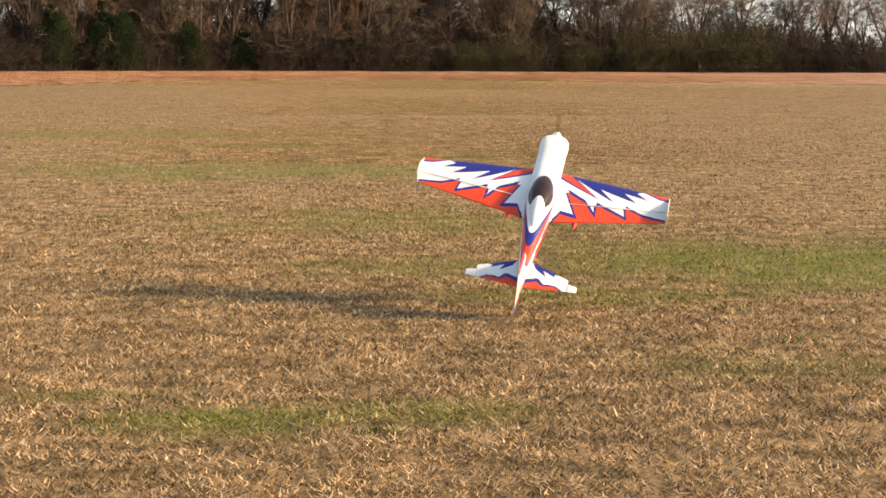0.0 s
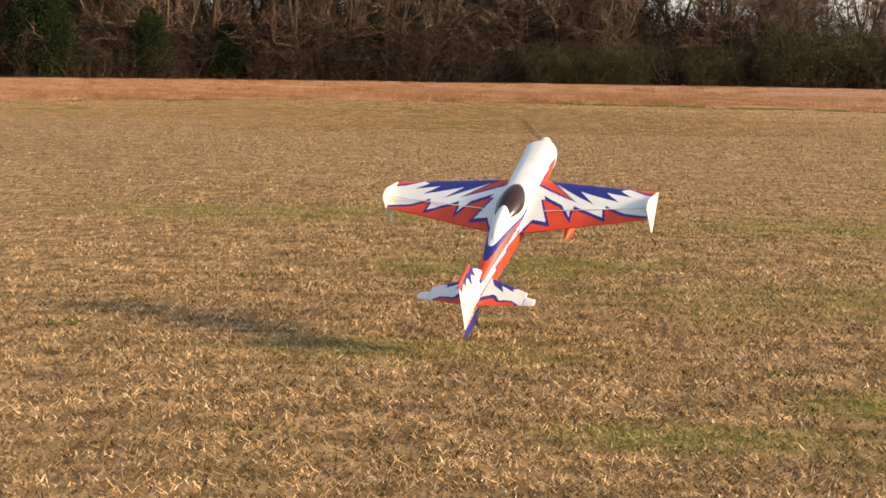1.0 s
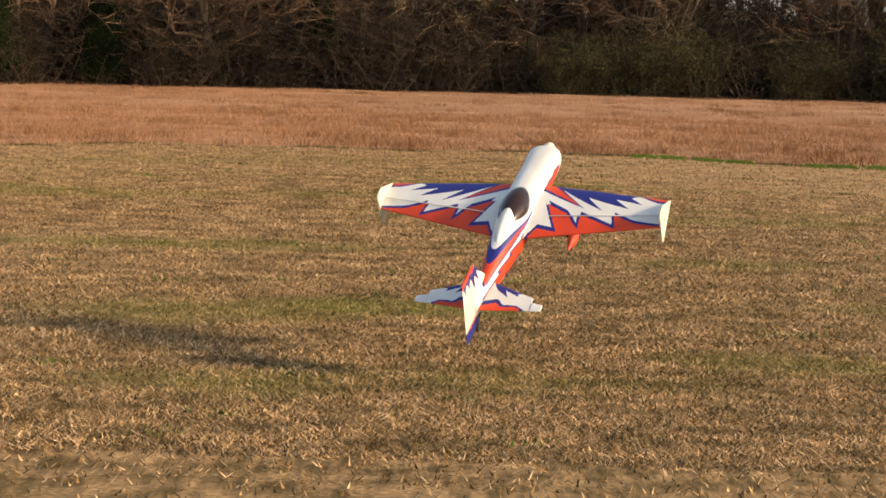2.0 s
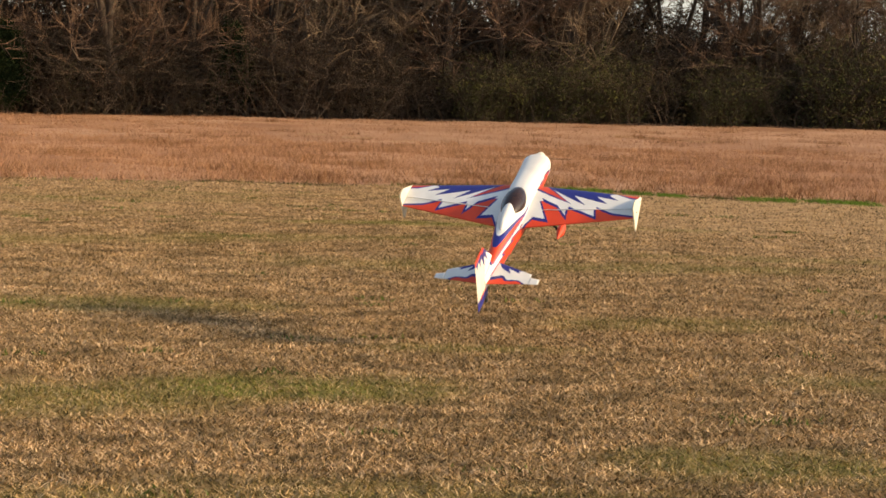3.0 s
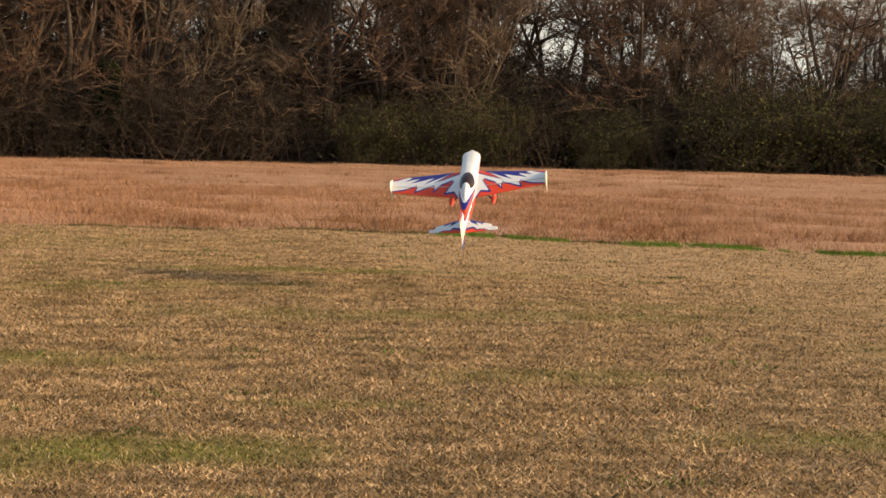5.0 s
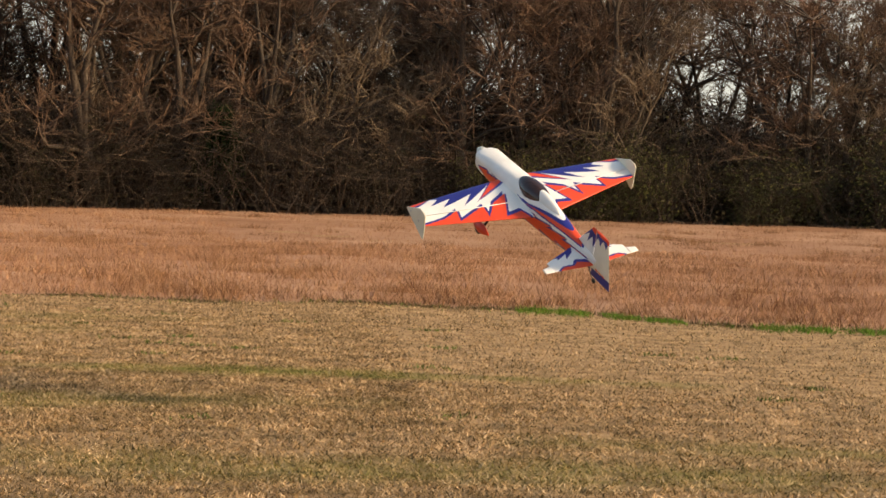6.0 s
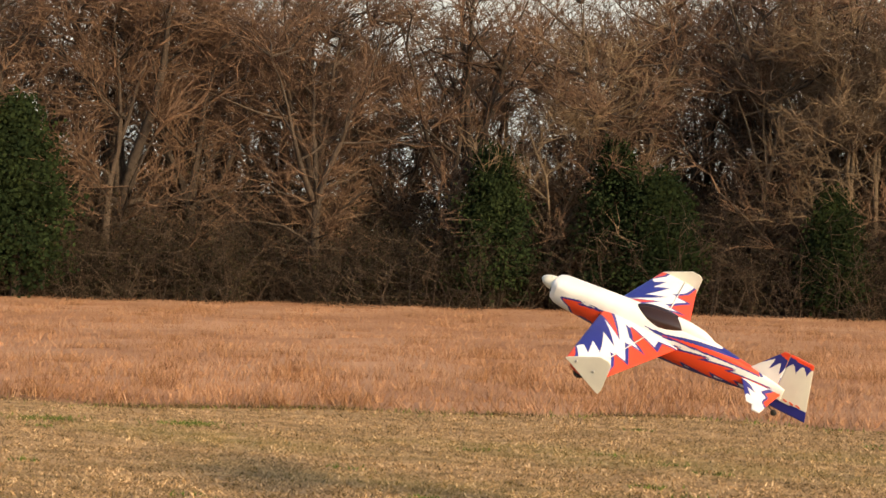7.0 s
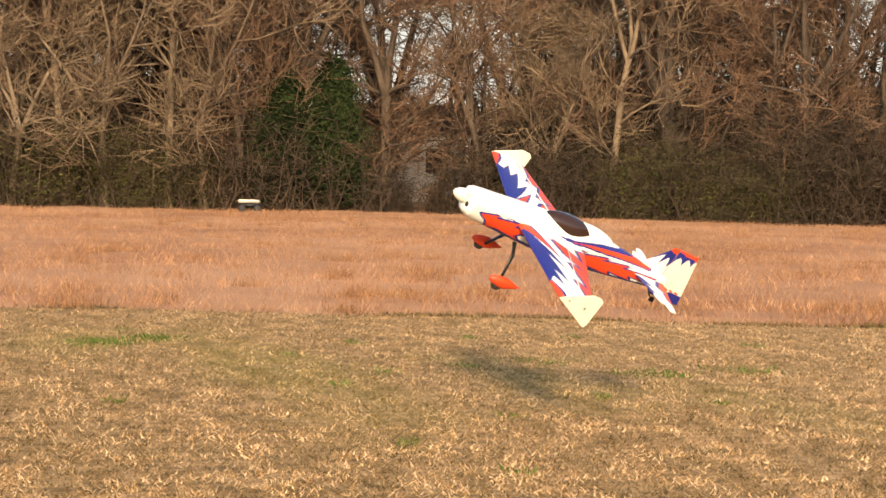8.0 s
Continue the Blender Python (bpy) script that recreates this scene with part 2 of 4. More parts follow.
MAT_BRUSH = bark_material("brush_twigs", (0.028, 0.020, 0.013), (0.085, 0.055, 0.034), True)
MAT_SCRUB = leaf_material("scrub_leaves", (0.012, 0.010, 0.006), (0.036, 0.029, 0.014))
MAT_OLIVE = leaf_material("olive_leaves", (0.035, 0.036, 0.012), (0.10, 0.095, 0.03))
MAT_CEDAR = leaf_material("cedar_needles", (0.010, 0.018, 0.007), (0.035, 0.050, 0.016))
MAT_WHITE = painted("white_foam", (0.80, 0.79, 0.76))
MAT_ORANGE = painted("orange_red_trim", (0.74, 0.062, 0.018))
MAT_BLUE = painted("dark_blue_trim", (0.016, 0.022, 0.21))
MAT_PLATE = painted("cream_plate", (0.74, 0.71, 0.60), 0.55)
MAT_BLACK, *_ = material("carbon_black", 0.45)
MAT_BLACK.node_tree.nodes["Principled BSDF"].inputs["Base Color"].default_value = (0.012, 0.012, 0.013, 1)
MAT_BLADES, pn, pl, pb = material("spinning_blade", 0.5)
pb.inputs["Base Color"].default_value, pb.inputs["Alpha"].default_value = (0.03, 0.022, 0.02, 1), 0.12
MAT_CANOPY, *_ = material("smoked_canopy", 0.12)
MAT_CANOPY.node_tree.nodes["Principled BSDF"].inputs["Base Color"].default_value = (0.035, 0.018, 0.014, 1)
MAT_RUBBER, *_ = material("black_rubber", 0.8)
MAT_RUBBER.node_tree.nodes["Principled BSDF"].inputs["Base Color"].default_value = (0.02, 0.02, 0.02, 1)
MAT_STEEL, *_ = material("steel", 0.3, 1.0)
MAT_STEEL.node_tree.nodes["Principled BSDF"].inputs["Base Color"].default_value = (0.5, 0.5, 0.5, 1)


# ---- mesh helpers ----
def mesh_of(name, verts, faces, materials, growth=None, index=None):
    me = bpy.data.meshes.new(name)
    me.from_pydata(verts, [], faces)
    for m in materials:
        me.materials.append(m)
    if index is not None:
        me.polygons.foreach_set("material_index", np.asarray(index, dtype=np.int32))
    if growth is not None:
        me.attributes.new("growth", "FLOAT", "POINT").data.foreach_set("value", np.asarray(growth, dtype=np.float32))
    me.update()
    return me


def fast_mesh(name, verts, faces, mat, growth=None):
    """A mesh from arrays of vertices and of equal-sided faces."""
    me = bpy.data.meshes.new(name)
    k = faces.shape[1]
    me.vertices.add(len(verts))
    me.vertices.foreach_set("co", np.ascontiguousarray(verts, dtype=np.float32).ravel())
    me.loops.add(faces.size)
    me.loops.foreach_set("vertex_index", np.ascontiguousarray(faces, dtype=np.int32).ravel())
    me.polygons.add(len(faces))
    me.polygons.foreach_set("loop_start", np.arange(0, faces.size, k, dtype=np.int32))
    me.materials.append(mat)
    if growth is not None:
        me.attributes.new("growth", "FLOAT", "POINT").data.foreach_set("value", np.asarray(growth, dtype=np.float32))
    me.update(calc_edges=True)
    return me


def part(name, bm, mat, parent, label="", smooth=True):
    """Links a bmesh as one mesh object under a thing or a part."""
    me = bpy.data.meshes.new(name)
    bm.normal_update()
    bm.to_mesh(me)
    bm.free()
    for m in mat if isinstance(mat, (list, tuple)) else (mat,):
        me.materials.append(m)
    if smooth:
        me.shade_smooth()
    ob = new(name, me)
    ob.parent = parent
    return tagged(ob, label)


def part_mesh(name, me, parent, label=""):
    ob = new(name, me)
    ob.parent = parent
    return tagged(ob, label)


def inside(poly, x, y):
    hit = False
    for (x0, y0), (x1, y1) in zip(poly, poly[1:] + poly[:1]):
        if (y0 > y) != (y1 > y) and x < (x1 - x0) * (y - y0) / (y1 - y0) + x0:
            hit = not hit
    return hit


# ---- plan ----
HUB = (2.0, 10.9)   # the field opens round this spot


def polar(az, r):
    """A place at this many degrees to the west of north, and this far, from the hub."""
    a = np.radians(az)
    return HUB[0] - r * np.sin(a), HUB[1] + r * np.cos(a)


# front of the woods: straight in the east, then bending round the field
WOODS = [(70.0, 62.0), (30.0, 63.2)] + [tuple(float(q) for q in polar(az, 52.3)) for az in (0, 15, 30, 45, 60, 74, 88, 97)]
EDGE_X = (-400.0, -16.6, -15.8, -14.8, -13.0, -10.0, -7.2, -4.5, -1.5, 2.0)
EDGE_Y = (8.0, 9.0, 12.5, 16.5, 21.0, 24.0, 25.6, 26.8, 27.4, 27.0)


def mown_edge(x):
    """Where the mown turf ends and the tall russet grass begins."""
    wave = 0.25 * np.sin(x * 0.9) + 0.2 * np.sin(x * 2.3 + 1)
    return np.where(x > 2.0, 27.0 - 0.50 * (x - 2.0), np.interp(x, EDGE_X, EDGE_Y)) + wave


PATCHES = [  # green patches of the turf: x, y, half-width, half-depth, strength
    (-0.6, 9.7, 0.75, 0.38, 1), (-1.5, 9.3, 0.8, 0.4, 0.6), (1.6, 8, 0.7, 0.3, 0.7), (0.2, 7.3, 0.9, 0.3, 0.45), (-1.3, 7, 0.6, 0.3, 0.6),
    (-2.6, 13, 1.6, 0.35, 0.6), (1.8, 12.5, 0.8, 0.3, 0.5), (3, 10.2, 0.9, 0.25, 0.7), (1.5, 16, 2.4, 0.4, 0.5), (0.6, 11.2, 0.6, 0.18, 0.6),
    (-5, 18, 3, 0.6, 0.6), (6, 14, 1.5, 0.4, 0.6), (-1, 18.4, 1.6, 0.4, 0.5), (0.7, 20.2, 2.2, 0.22, 0.9), (3.5, 17, 1.2, 0.25, 0.5),
    (2.9, -55.6, 2.2, 1.5, 1), (1.2, -57.6, 1, 0.5, 0.7), (-0.2, -52.4, 1.6, 1.2, 0.6), (1.6, -60.2, 0.7, 0.4, 0.4), (0, -56, 0.8, 0.5, 0.6),
    (-0.86, -61.7, 0.55, 0.3, 1), (-0.1, -61.5, 0.5, 0.25, 0.8), (-1.5, -61, 0.4, 0.2, 0.6), (-2.2, -45.4, 3, 1.6, 0.7), (-5, -35.4, 3.4, 1.5, 0.6), (-3, -39.4, 1.6, 0.6, 0.8),
    (1.5, -22.6, 0.45, 0.3, 1), (0.6, -23.3, 0.5, 0.25, 0.8), (1.7, -23.8, 0.4, 0.2, 0.9), (0.2, -17.2, 0.9, 0.7, 0.8), (-0.4, -21.2, 0.9, 0.4, 0.6), (2.4, -19, 1.8, 0.8, 0.5),
    (-2, -13, 2, 0.8, 0.6), (3, -14, 1.6, 0.8, 0.6), (1.2, -40.6, 0.9, 0.5, 0.7), (-0.8, -41.9, 0.8, 0.4, 0.6), (0.4, -42.7, 0.6, 0.3, 0.7),
    (-10.5, 13.6, 2.6, 0.5, 0.4), (-9.7, 15.1, 1.5, 0.4, 0.3), (-12.4, 12.4, 1.2, 0.4, 0.3), (-8.2, 16.1, 1.4, 0.4, 0.25), (-7.0, 22.4, 1.6, 0.4, 0.35), (-4.0, 23.3, 2, 0.5, 0.35), (-2.4, 24.6, 1.8, 0.4, 0.3), (-8.1, 19.4, 1.5, 0.5, 0.25), (-4.6, 21.1, 1.4, 0.4, 0.25),
]


def growth_at(x, y):
    g = np.zeros_like(x)
    wob = 0.35 * np.sin(2.1 * x + 1.3 * y) + 0.3 * np.sin(3.7 * y - 1.1 * x + 2) + 0.25 * np.sin(6.1 * x + 0.7)
    for px, py, w, d, s in PATCHES:
        r = np.sqrt(((x - px) / w) ** 2 + ((y - py) / d) ** 2)
        g = np.maximum(g, s * np.clip(1.5 - r + 0.45 * wob, 0, 1))
    return np.clip(g, 0, 1)


# ---- ground ----
def relief(x, y):
    return 0.008 * (np.sin(0.7 * x + 0.4 * y) + np.sin(1.9 * y - 0.5 * x) + np.sin(0.23 * x - 0.31 * y))


def sheet(xs, ys, z, name, mat, growing=False):
    X, Y = np.meshgrid(xs, ys)
    Z = z + relief(X, Y)
    v = np.stack([X, Y, Z], -1).reshape(-1, 3)
    i = np.arange(len(xs) * len(ys)).reshape(len(ys), len(xs))
    q = np.stack([i[:-1, :-1], i[:-1, 1:], i[1:, 1:], i[1:, :-1]], -1).reshape(-1, 4)
    return fast_mesh(name, v, q, mat, growth_at(v[:, 0], v[:, 1]) if growing else None)


def build_ground():
    xs = np.unique(np.concatenate([np.linspace(-2500, -30, 24), np.arange(-30, 30.01, 0.25), np.linspace(30, 2500, 24)]))
    ys = np.unique(np.concatenate([np.linspace(-2500, -75, 24), np.arange(-75, 40.01, 0.25), np.linspace(40, 2500, 40)]))
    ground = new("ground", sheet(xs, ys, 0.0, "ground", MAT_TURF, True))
    tagged(ground, "dry straw-brown mown turf with green patches", "ground", kind="structure")


def build_tall_ground():
    """The unmown strip: a slightly raised mat of dead grass from the mown edge to the woods."""
    xs = np.concatenate([np.linspace(-160, -42, 20), np.arange(-40, -18, 0.6), np.arange(-18, -8, 0.2), np.arange(-8, 50.01, 0.5), np.linspace(52, 200, 20)])
    v, q = [], []
    depth = np.concatenate([[0, 0.3, 0.7], np.linspace(1, 62, 55)])
    for x in xs:
        for k, d in enumerate(depth):
            top = 0.0 if k == 0 else 0.008 if k == 1 else 0.04 + 0.02 * math.sin(x * 1.7 + d) + 0.02 * math.sin(d * 2.9 - x)
            y = float(mown_edge(np.clip(x, -60, 30))) + d
            v.append((x, y, top + float(relief(x, y))))
    n = len(depth)
    for i in range(len(xs) - 1):
        for k in range(n - 1):
            q.append((i * n + k, (i + 1) * n + k, (i + 1) * n + k + 1, i * n + k + 1))
    ob = new("meadow_floor", fast_mesh("meadow_floor", np.array(v), np.array(q), MAT_TALL))
    tagged(ob, "russet mat of unmown dead grass", "ground", kind="structure")


def blades(count, xy, height, width, lean, mat, name, label, growing, seed, z=0.0):
    """Many upright slivers: each one triangle."""
    r = np.random.default_rng(seed)
    x, y = xy[:, 0], xy[:, 1]
    h = height * r.uniform(0.45, 1.3, count)
    a = r.uniform(0, 2 * np.pi, count)
    b = r.uniform(0, 2 * np.pi, count)
    w = width * r.uniform(0.6, 1.4, count)
    l = lean * r.uniform(0.2, 1.3, count) * h
    v = np.zeros((count, 3, 3))
    z = z + relief(x, y) - 0.002
    v[:, 0] = np.stack([x - w * np.cos(a), y - w * np.sin(a), z], -1)
    v[:, 1] = np.stack([x + w * np.cos(a), y + w * np.sin(a), z], -1)
    v[:, 2] = np.stack([x + l * np.cos(b), y + l * np.sin(b), z + h], -1)
    f = np.arange(3 * count).reshape(count, 3)
    g = np.repeat(growth_at(x, y) * r.uniform(0.2, 1.0, count), 3) if growing else None
    ob = new(name, fast_mesh(name, v.reshape(-1, 3), f, mat, g))
    return tagged(ob, label, "grass", kind="stuff")


def scatter(n, x0, x1, y0, y1, seed, clump=0.0, fade=False):
    r = np.random.default_rng(seed)
    def across(k):
        return (x0 + x1) / 2 + (x1 - x0) * (r.random(k) + r.random(k) + r.random(k) - 1.5) * 0.62
    def along_y(k):
        return y0 + (y1 - y0) * ((1 - np.sqrt(r.random(k))) if fade else r.random(k))
    p = np.stack([across(n), along_y(n)], -1)
    if clump:
        c = np.stack([across(n // 14), along_y(n // 14)], -1)
        k = r.integers(0, len(c), n)
        loose = r.random(n) < 0.45
        p = np.where(loose[:, None], p, c[k] + r.normal(0, clump, (n, 2)))
    return p


def scatter_round(n, az0, az1, r0, r1, seed, clump=0.0):
    """Places spread round the hub, thinner with distance."""
    r = np.random.default_rng(seed)
    def some(k):
        return np.stack(polar(r.uniform(az0, az1, k), r.uniform(r0, r1, k)), -1)
    p = some(n)
    if clump:
        c = some(n // 14)
        k = r.integers(0, len(c), n)
        p = np.where((r.random(n) < 0.45)[:, None], p, c[k] + r.normal(0, clump, (n, 2)))
    return p


def build_grass():
    # mown turf, densest along the way that the camera goes
    near = np.concatenate([scatter(250000, -3.4, 3.4, -63.5, -46, 11, 0.04, True), scatter(250000, -3.6, 3.2, -44, -27, 12, 0.04, True),
                           scatter(230000, -3.6, 3.4, -25, -6, 15, 0.04, True), scatter(360000, -3.6, 4.0, 5.5, 22, 13, 0.04, True),
                           scatter(130000, -5.0, 9.0, 12, 32, 14, 0.05), scatter(120000, -5.0, 6.0, 5, 20, 18, 0.05), scatter_round(420000, 4, 92, 6.5, 19, 16, 0.04)])
    near = near[near[:, 1] < mown_edge(near[:, 0]) + 0.1]
    blades(len(near), near, 0.021, 0.0036, 2.2, MAT_BLADE, "turf_blades", "short dry straw-coloured grass blades", True, 21, 0.0)
    # coarser tufts that stand up from the whole mown field
    far = np.concatenate([scatter(190000, -11, 11, -62, -8, 41, 0.10), scatter(150000, -9, 14, -8, 31, 42, 0.10)])
    far = far[far[:, 1] < mown_edge(far[:, 0]) - 0.05]
    blades(len(far), far, 0.028, 0.0055, 1.2, MAT_BLADE, "turf_tufts", "coarse dry straw tufts standing in the mown turf", True, 43, 0.0)
    r = np.random.default_rng(5)
    red = np.concatenate([scatter(150000, -8, 17, 20, 41, 31, 0.16), scatter(60000, -16, 36, 36, 64, 34, 0.25), scatter_round(230000, 8, 96, 17, 52, 35, 0.18)])
    red = red[red[:, 1] > mown_edge(red[:, 0])]
    blades(len(red), red, 0.105, 0.0042, 1.1, MAT_RED, "meadow_stems", "shin-high russet dead grass stems", False, 32, 0.02)
    # darker tussocks, thickest just behind the mown edge
    tus = []
    for x, y in list(zip(*polar(r.uniform(-14, 95, 620), 16.5 + 30 * r.random(620) ** 1.5))) + [(x, float(mown_edge(x)) + 0.3 + 16 * r.random() ** 2) for x in r.uniform(-14, 16, 150)]:
        if y > float(mown_edge(x)) + 0.1:
            w = r.uniform(0.6, 1.6)
            tus.append(np.stack([x + r.normal(0, 0.20 * w, 90), y + r.normal(0, 0.14 * w, 90)], -1))
    tus = np.concatenate(tus)
    blades(len(tus), tus, 0.15, 0.0042, 0.9, MAT_TUSSOCK, "tussocks", "dark russet tussocks in the unmown grass", False, 36, 0.02)
    # shade under the uncut grass where the mower stopped, put in as dark blades
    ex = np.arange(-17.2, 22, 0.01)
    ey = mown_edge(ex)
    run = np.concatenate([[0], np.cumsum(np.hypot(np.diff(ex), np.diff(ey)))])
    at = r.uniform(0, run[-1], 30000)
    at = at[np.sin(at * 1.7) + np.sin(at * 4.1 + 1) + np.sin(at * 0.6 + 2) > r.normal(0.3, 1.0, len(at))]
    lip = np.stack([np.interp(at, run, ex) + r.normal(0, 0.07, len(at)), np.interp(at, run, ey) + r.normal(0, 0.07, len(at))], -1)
    blades(len(lip), lip, 0.045, 0.005, 0.9, MAT_LIP_SHADE, "edge_shade_blades", "dark short blades standing in for the shade along the mown edge", False, 37, 0.0)
    # a fresh green fringe along the mown edge
    x = np.concatenate([r.uniform(2.0, 10, 16000), r.uniform(-11, 2, 1200), r.uniform(-13.6, -12.4, 900)])
    keep = np.sin(x * 2.6) + np.sin(x * 5.3 + 1) + np.sin(x * 13.7) + 0.8 * np.sin(x * 29.0 + 2) > r.normal(-0.2, 0.7, len(x))
    x = x[keep]
    lush = np.stack([x, mown_edge(x) - 0.05 + r.normal(0, 0.20, len(x))], -1)
    blades(len(lush), lush, 0.045, 0.004, 1.1, MAT_LUSH, "green_fringe", "fresh green grass along the mown edge", False, 33)


def build_weeds():
    r = np.random.default_rng(8)
    xy = []
    spots = [(r.uniform(-4, 5), r.uniform(19, 27), 40) for _ in range(20)] + [(r.uniform(-3, 3.5), r.uniform(5, 18), 26) for _ in range(34)] + [(r.uniform(-3, 3.5), r.uniform(-63, -8), 30) for _ in range(60)]
    spots += [(*polar(r.uniform(10, 88), r.uniform(8, 17)), 30) for _ in range(46)]
    for cx, cy, n in spots:
        if cy < float(mown_edge(cx)) - 0.3:
            xy.append(np.stack([cx + r.normal(0, 0.09, n), cy + r.normal(0, 0.05, n)], -1))
    for az, d, n in ((83.0, 14.6, 300), (81.5, 14.9, 260), (70, 13.9, 120), (66.6, 13.2, 160), (63.7, 13.6, 120), (42.8, 16.0, 220), (38.8, 15.8, 240), (58.5, 16.8, 200)):
        cx, cy = polar(az, d)
        xy.append(np.stack([cx + r.normal(0, 0.14, n), cy + r.normal(0, 0.14, n)], -1))
    xy = np.concatenate(xy)
    blades(len(xy), xy, 0.030, 0.007, 1.2, MAT_CLOVER, "weeds", "small bright green weed tufts in the turf", False, 40)


# ---- trees ----
def tube(v, f, pts, rads, sides):
    base = len(v)
    for k, (p, rad) in enumerate(zip(pts, rads)):
        d = (pts[min(k + 1, len(pts) - 1)] - pts[max(k - 1, 0)]).normalized()
        a = d.orthogonal().normalized()
        b = d.cross(a)
        for s in range(sides):
            t = 2 * math.pi * s / sides
            v.append(p + rad * (math.cos(t) * a + math.sin(t) * b))
    for k in range(len(pts) - 1):
        for s in range(sides):
            q = base + k * sides
            f.append((q + s, q + (s + 1) % sides, q + sides + (s + 1) % sides, q + sides + s))


def spike(v, f, p, q, rad):
    d = (q - p).normalized()
    a = d.orthogonal().normalized()
    b = d.cross(a)
    base = len(v)
    for s in range(3):
        t = 2 * math.pi * s / 3
        v.append(p + rad * (math.cos(t) * a + math.sin(t) * b))
    v.append(q)
    for s in range(3):
        f.append((base + s, base + (s + 1) % 3, base + 3))


def bend(rng, start, way, length, segs, wander, lift):
    pts, d = [start], way.normalized()
    for _ in range(segs):
        d = (d + Vector((rng.gauss(0, wander), rng.gauss(0, wander), rng.gauss(0, wander) + lift))).normalized()
        pts.append(pts[-1] + d * length / segs)
    return pts


def tree_meshes(seed, height, girth, fork, limbs, spread):
    """Trunk with limbs, and the crown of bare twigs, of a leafless tree."""
    rng = random.Random(seed)
    tv, tf, cv, cf = [], [], [], []
    leaders = []
    trunk = bend(rng, Vector((0, 0, -0.1)), Vector((rng.gauss(0, 0.06), rng.gauss(0, 0.06), 1)), height * fork, 5, 0.05, 0.05)
    tube(tv, tf, trunk, [girth * (1.35, 1.0, 0.93, 0.88, 0.83, 0.78)[k] for k in range(6)], 8)
    for k in range(rng.choice((2, 3))):
        a = rng.uniform(0, 6.28)
        w = Vector((math.cos(a) * spread, math.sin(a) * spread, 1.0))
        p = bend(rng, trunk[-1] - Vector((0, 0, 0.1)), w, height * (1 - fork) * rng.uniform(0.8, 1.05), 6, 0.12, 0.05)
        tube(tv, tf, p, [girth * 0.7 * (1 - k2 / 6.6) for k2 in range(7)], 6)
        leaders.append((p, girth * 0.7))
    leaders.append((trunk, girth))
    for _ in range(limbs):
        path, g = rng.choice(leaders)
        k = rng.randrange(2, len(path))
        a = rng.uniform(0, 6.28)
        w = Vector((math.cos(a), math.sin(a), rng.uniform(0.15, 0.9)))
        ln = height * rng.uniform(0.16, 0.34)
        p = bend(rng, path[k], w, ln, 4, 0.2, 0.07)
        g1 = g * 0.38
        tube(tv, tf, p, [g1, g1 * 0.8, g1 * 0.6, g1 * 0.42, g1 * 0.22], 5)
        for _ in range(5):
            k = rng.randrange(1, 5)
            w = (p[k] - p[k - 1]).normalized() + Vector((rng.gauss(0, 0.7), rng.gauss(0, 0.7), rng.gauss(0.15, 0.5)))
            q = bend(rng, p[k], w, ln * rng.uniform(0.3, 0.6), 3, 0.25, 0.06)
            tube(cv, cf, q, [g1 * 0.3, g1 * 0.22, g1 * 0.15, g1 * 0.07], 3)
            for _ in range(6):
                j = rng.randrange(1, 4)
                w = (q[j] - q[j - 1]).normalized() + Vector((rng.gauss(0, 0.7), rng.gauss(0, 0.7), rng.gauss(0.1, 0.5)))
                e = q[j] + w.normalized() * ln * rng.uniform(0.15, 0.35)
                spike(cv, cf, q[j], e, 0.014)
                for _ in range(2):
                    s = q[j].lerp(e, rng.uniform(0.25, 0.9))
                    w2 = (e - q[j]).normalized() + Vector((rng.gauss(0, 0.6), rng.gauss(0, 0.6), rng.gauss(0.1, 0.5)))
                    spike(cv, cf, s, s + w2.normalized() * rng.uniform(0.3, 0.75), 0.010)
    return mesh_of("trunk", tv, tf, []), mesh_of("crown", cv, cf, [])


def bare_tree(seed, height, girth, fork, limbs, spread, bark, label):
    tree = new("bare_tree")
    a, b = tree_meshes(seed, height, girth, fork, limbs, spread)
    a.materials.append(bark)
    a.shade_smooth()
    b.materials.append(MAT_SUNLIT_TWIG if bark is MAT_PALE else MAT_TWIG)
    part_mesh("trunk", a, tree)
    part_mesh("crown", b, tree, "fine leafless twigs coloured pale as if sunlit" if bark is MAT_PALE else "fine russet leafless twigs")
    return tagged(tree, label, "tree", "trees of the woods")


def leaf_quads(rng, v, f, centre, spread, n, size):
    for _ in range(n):
        p = centre + Vector((rng.gauss(0, spread), rng.gauss(0, spread), rng.gauss(0, spread)))
        a = Vector((rng.gauss(0, 1), rng.gauss(0, 1), rng.gauss(0, 1))).normalized()
        b = a.orthogonal().normalized()
        s = size * rng.uniform(0.5, 1.3)
        base = len(v)
        v += [p + a * s, p + b * s * 0.5, p - a * s * 0.6, p - b * s * 0.5]
        f += [(base, base + 1, base + 2), (base, base + 2, base + 3)]


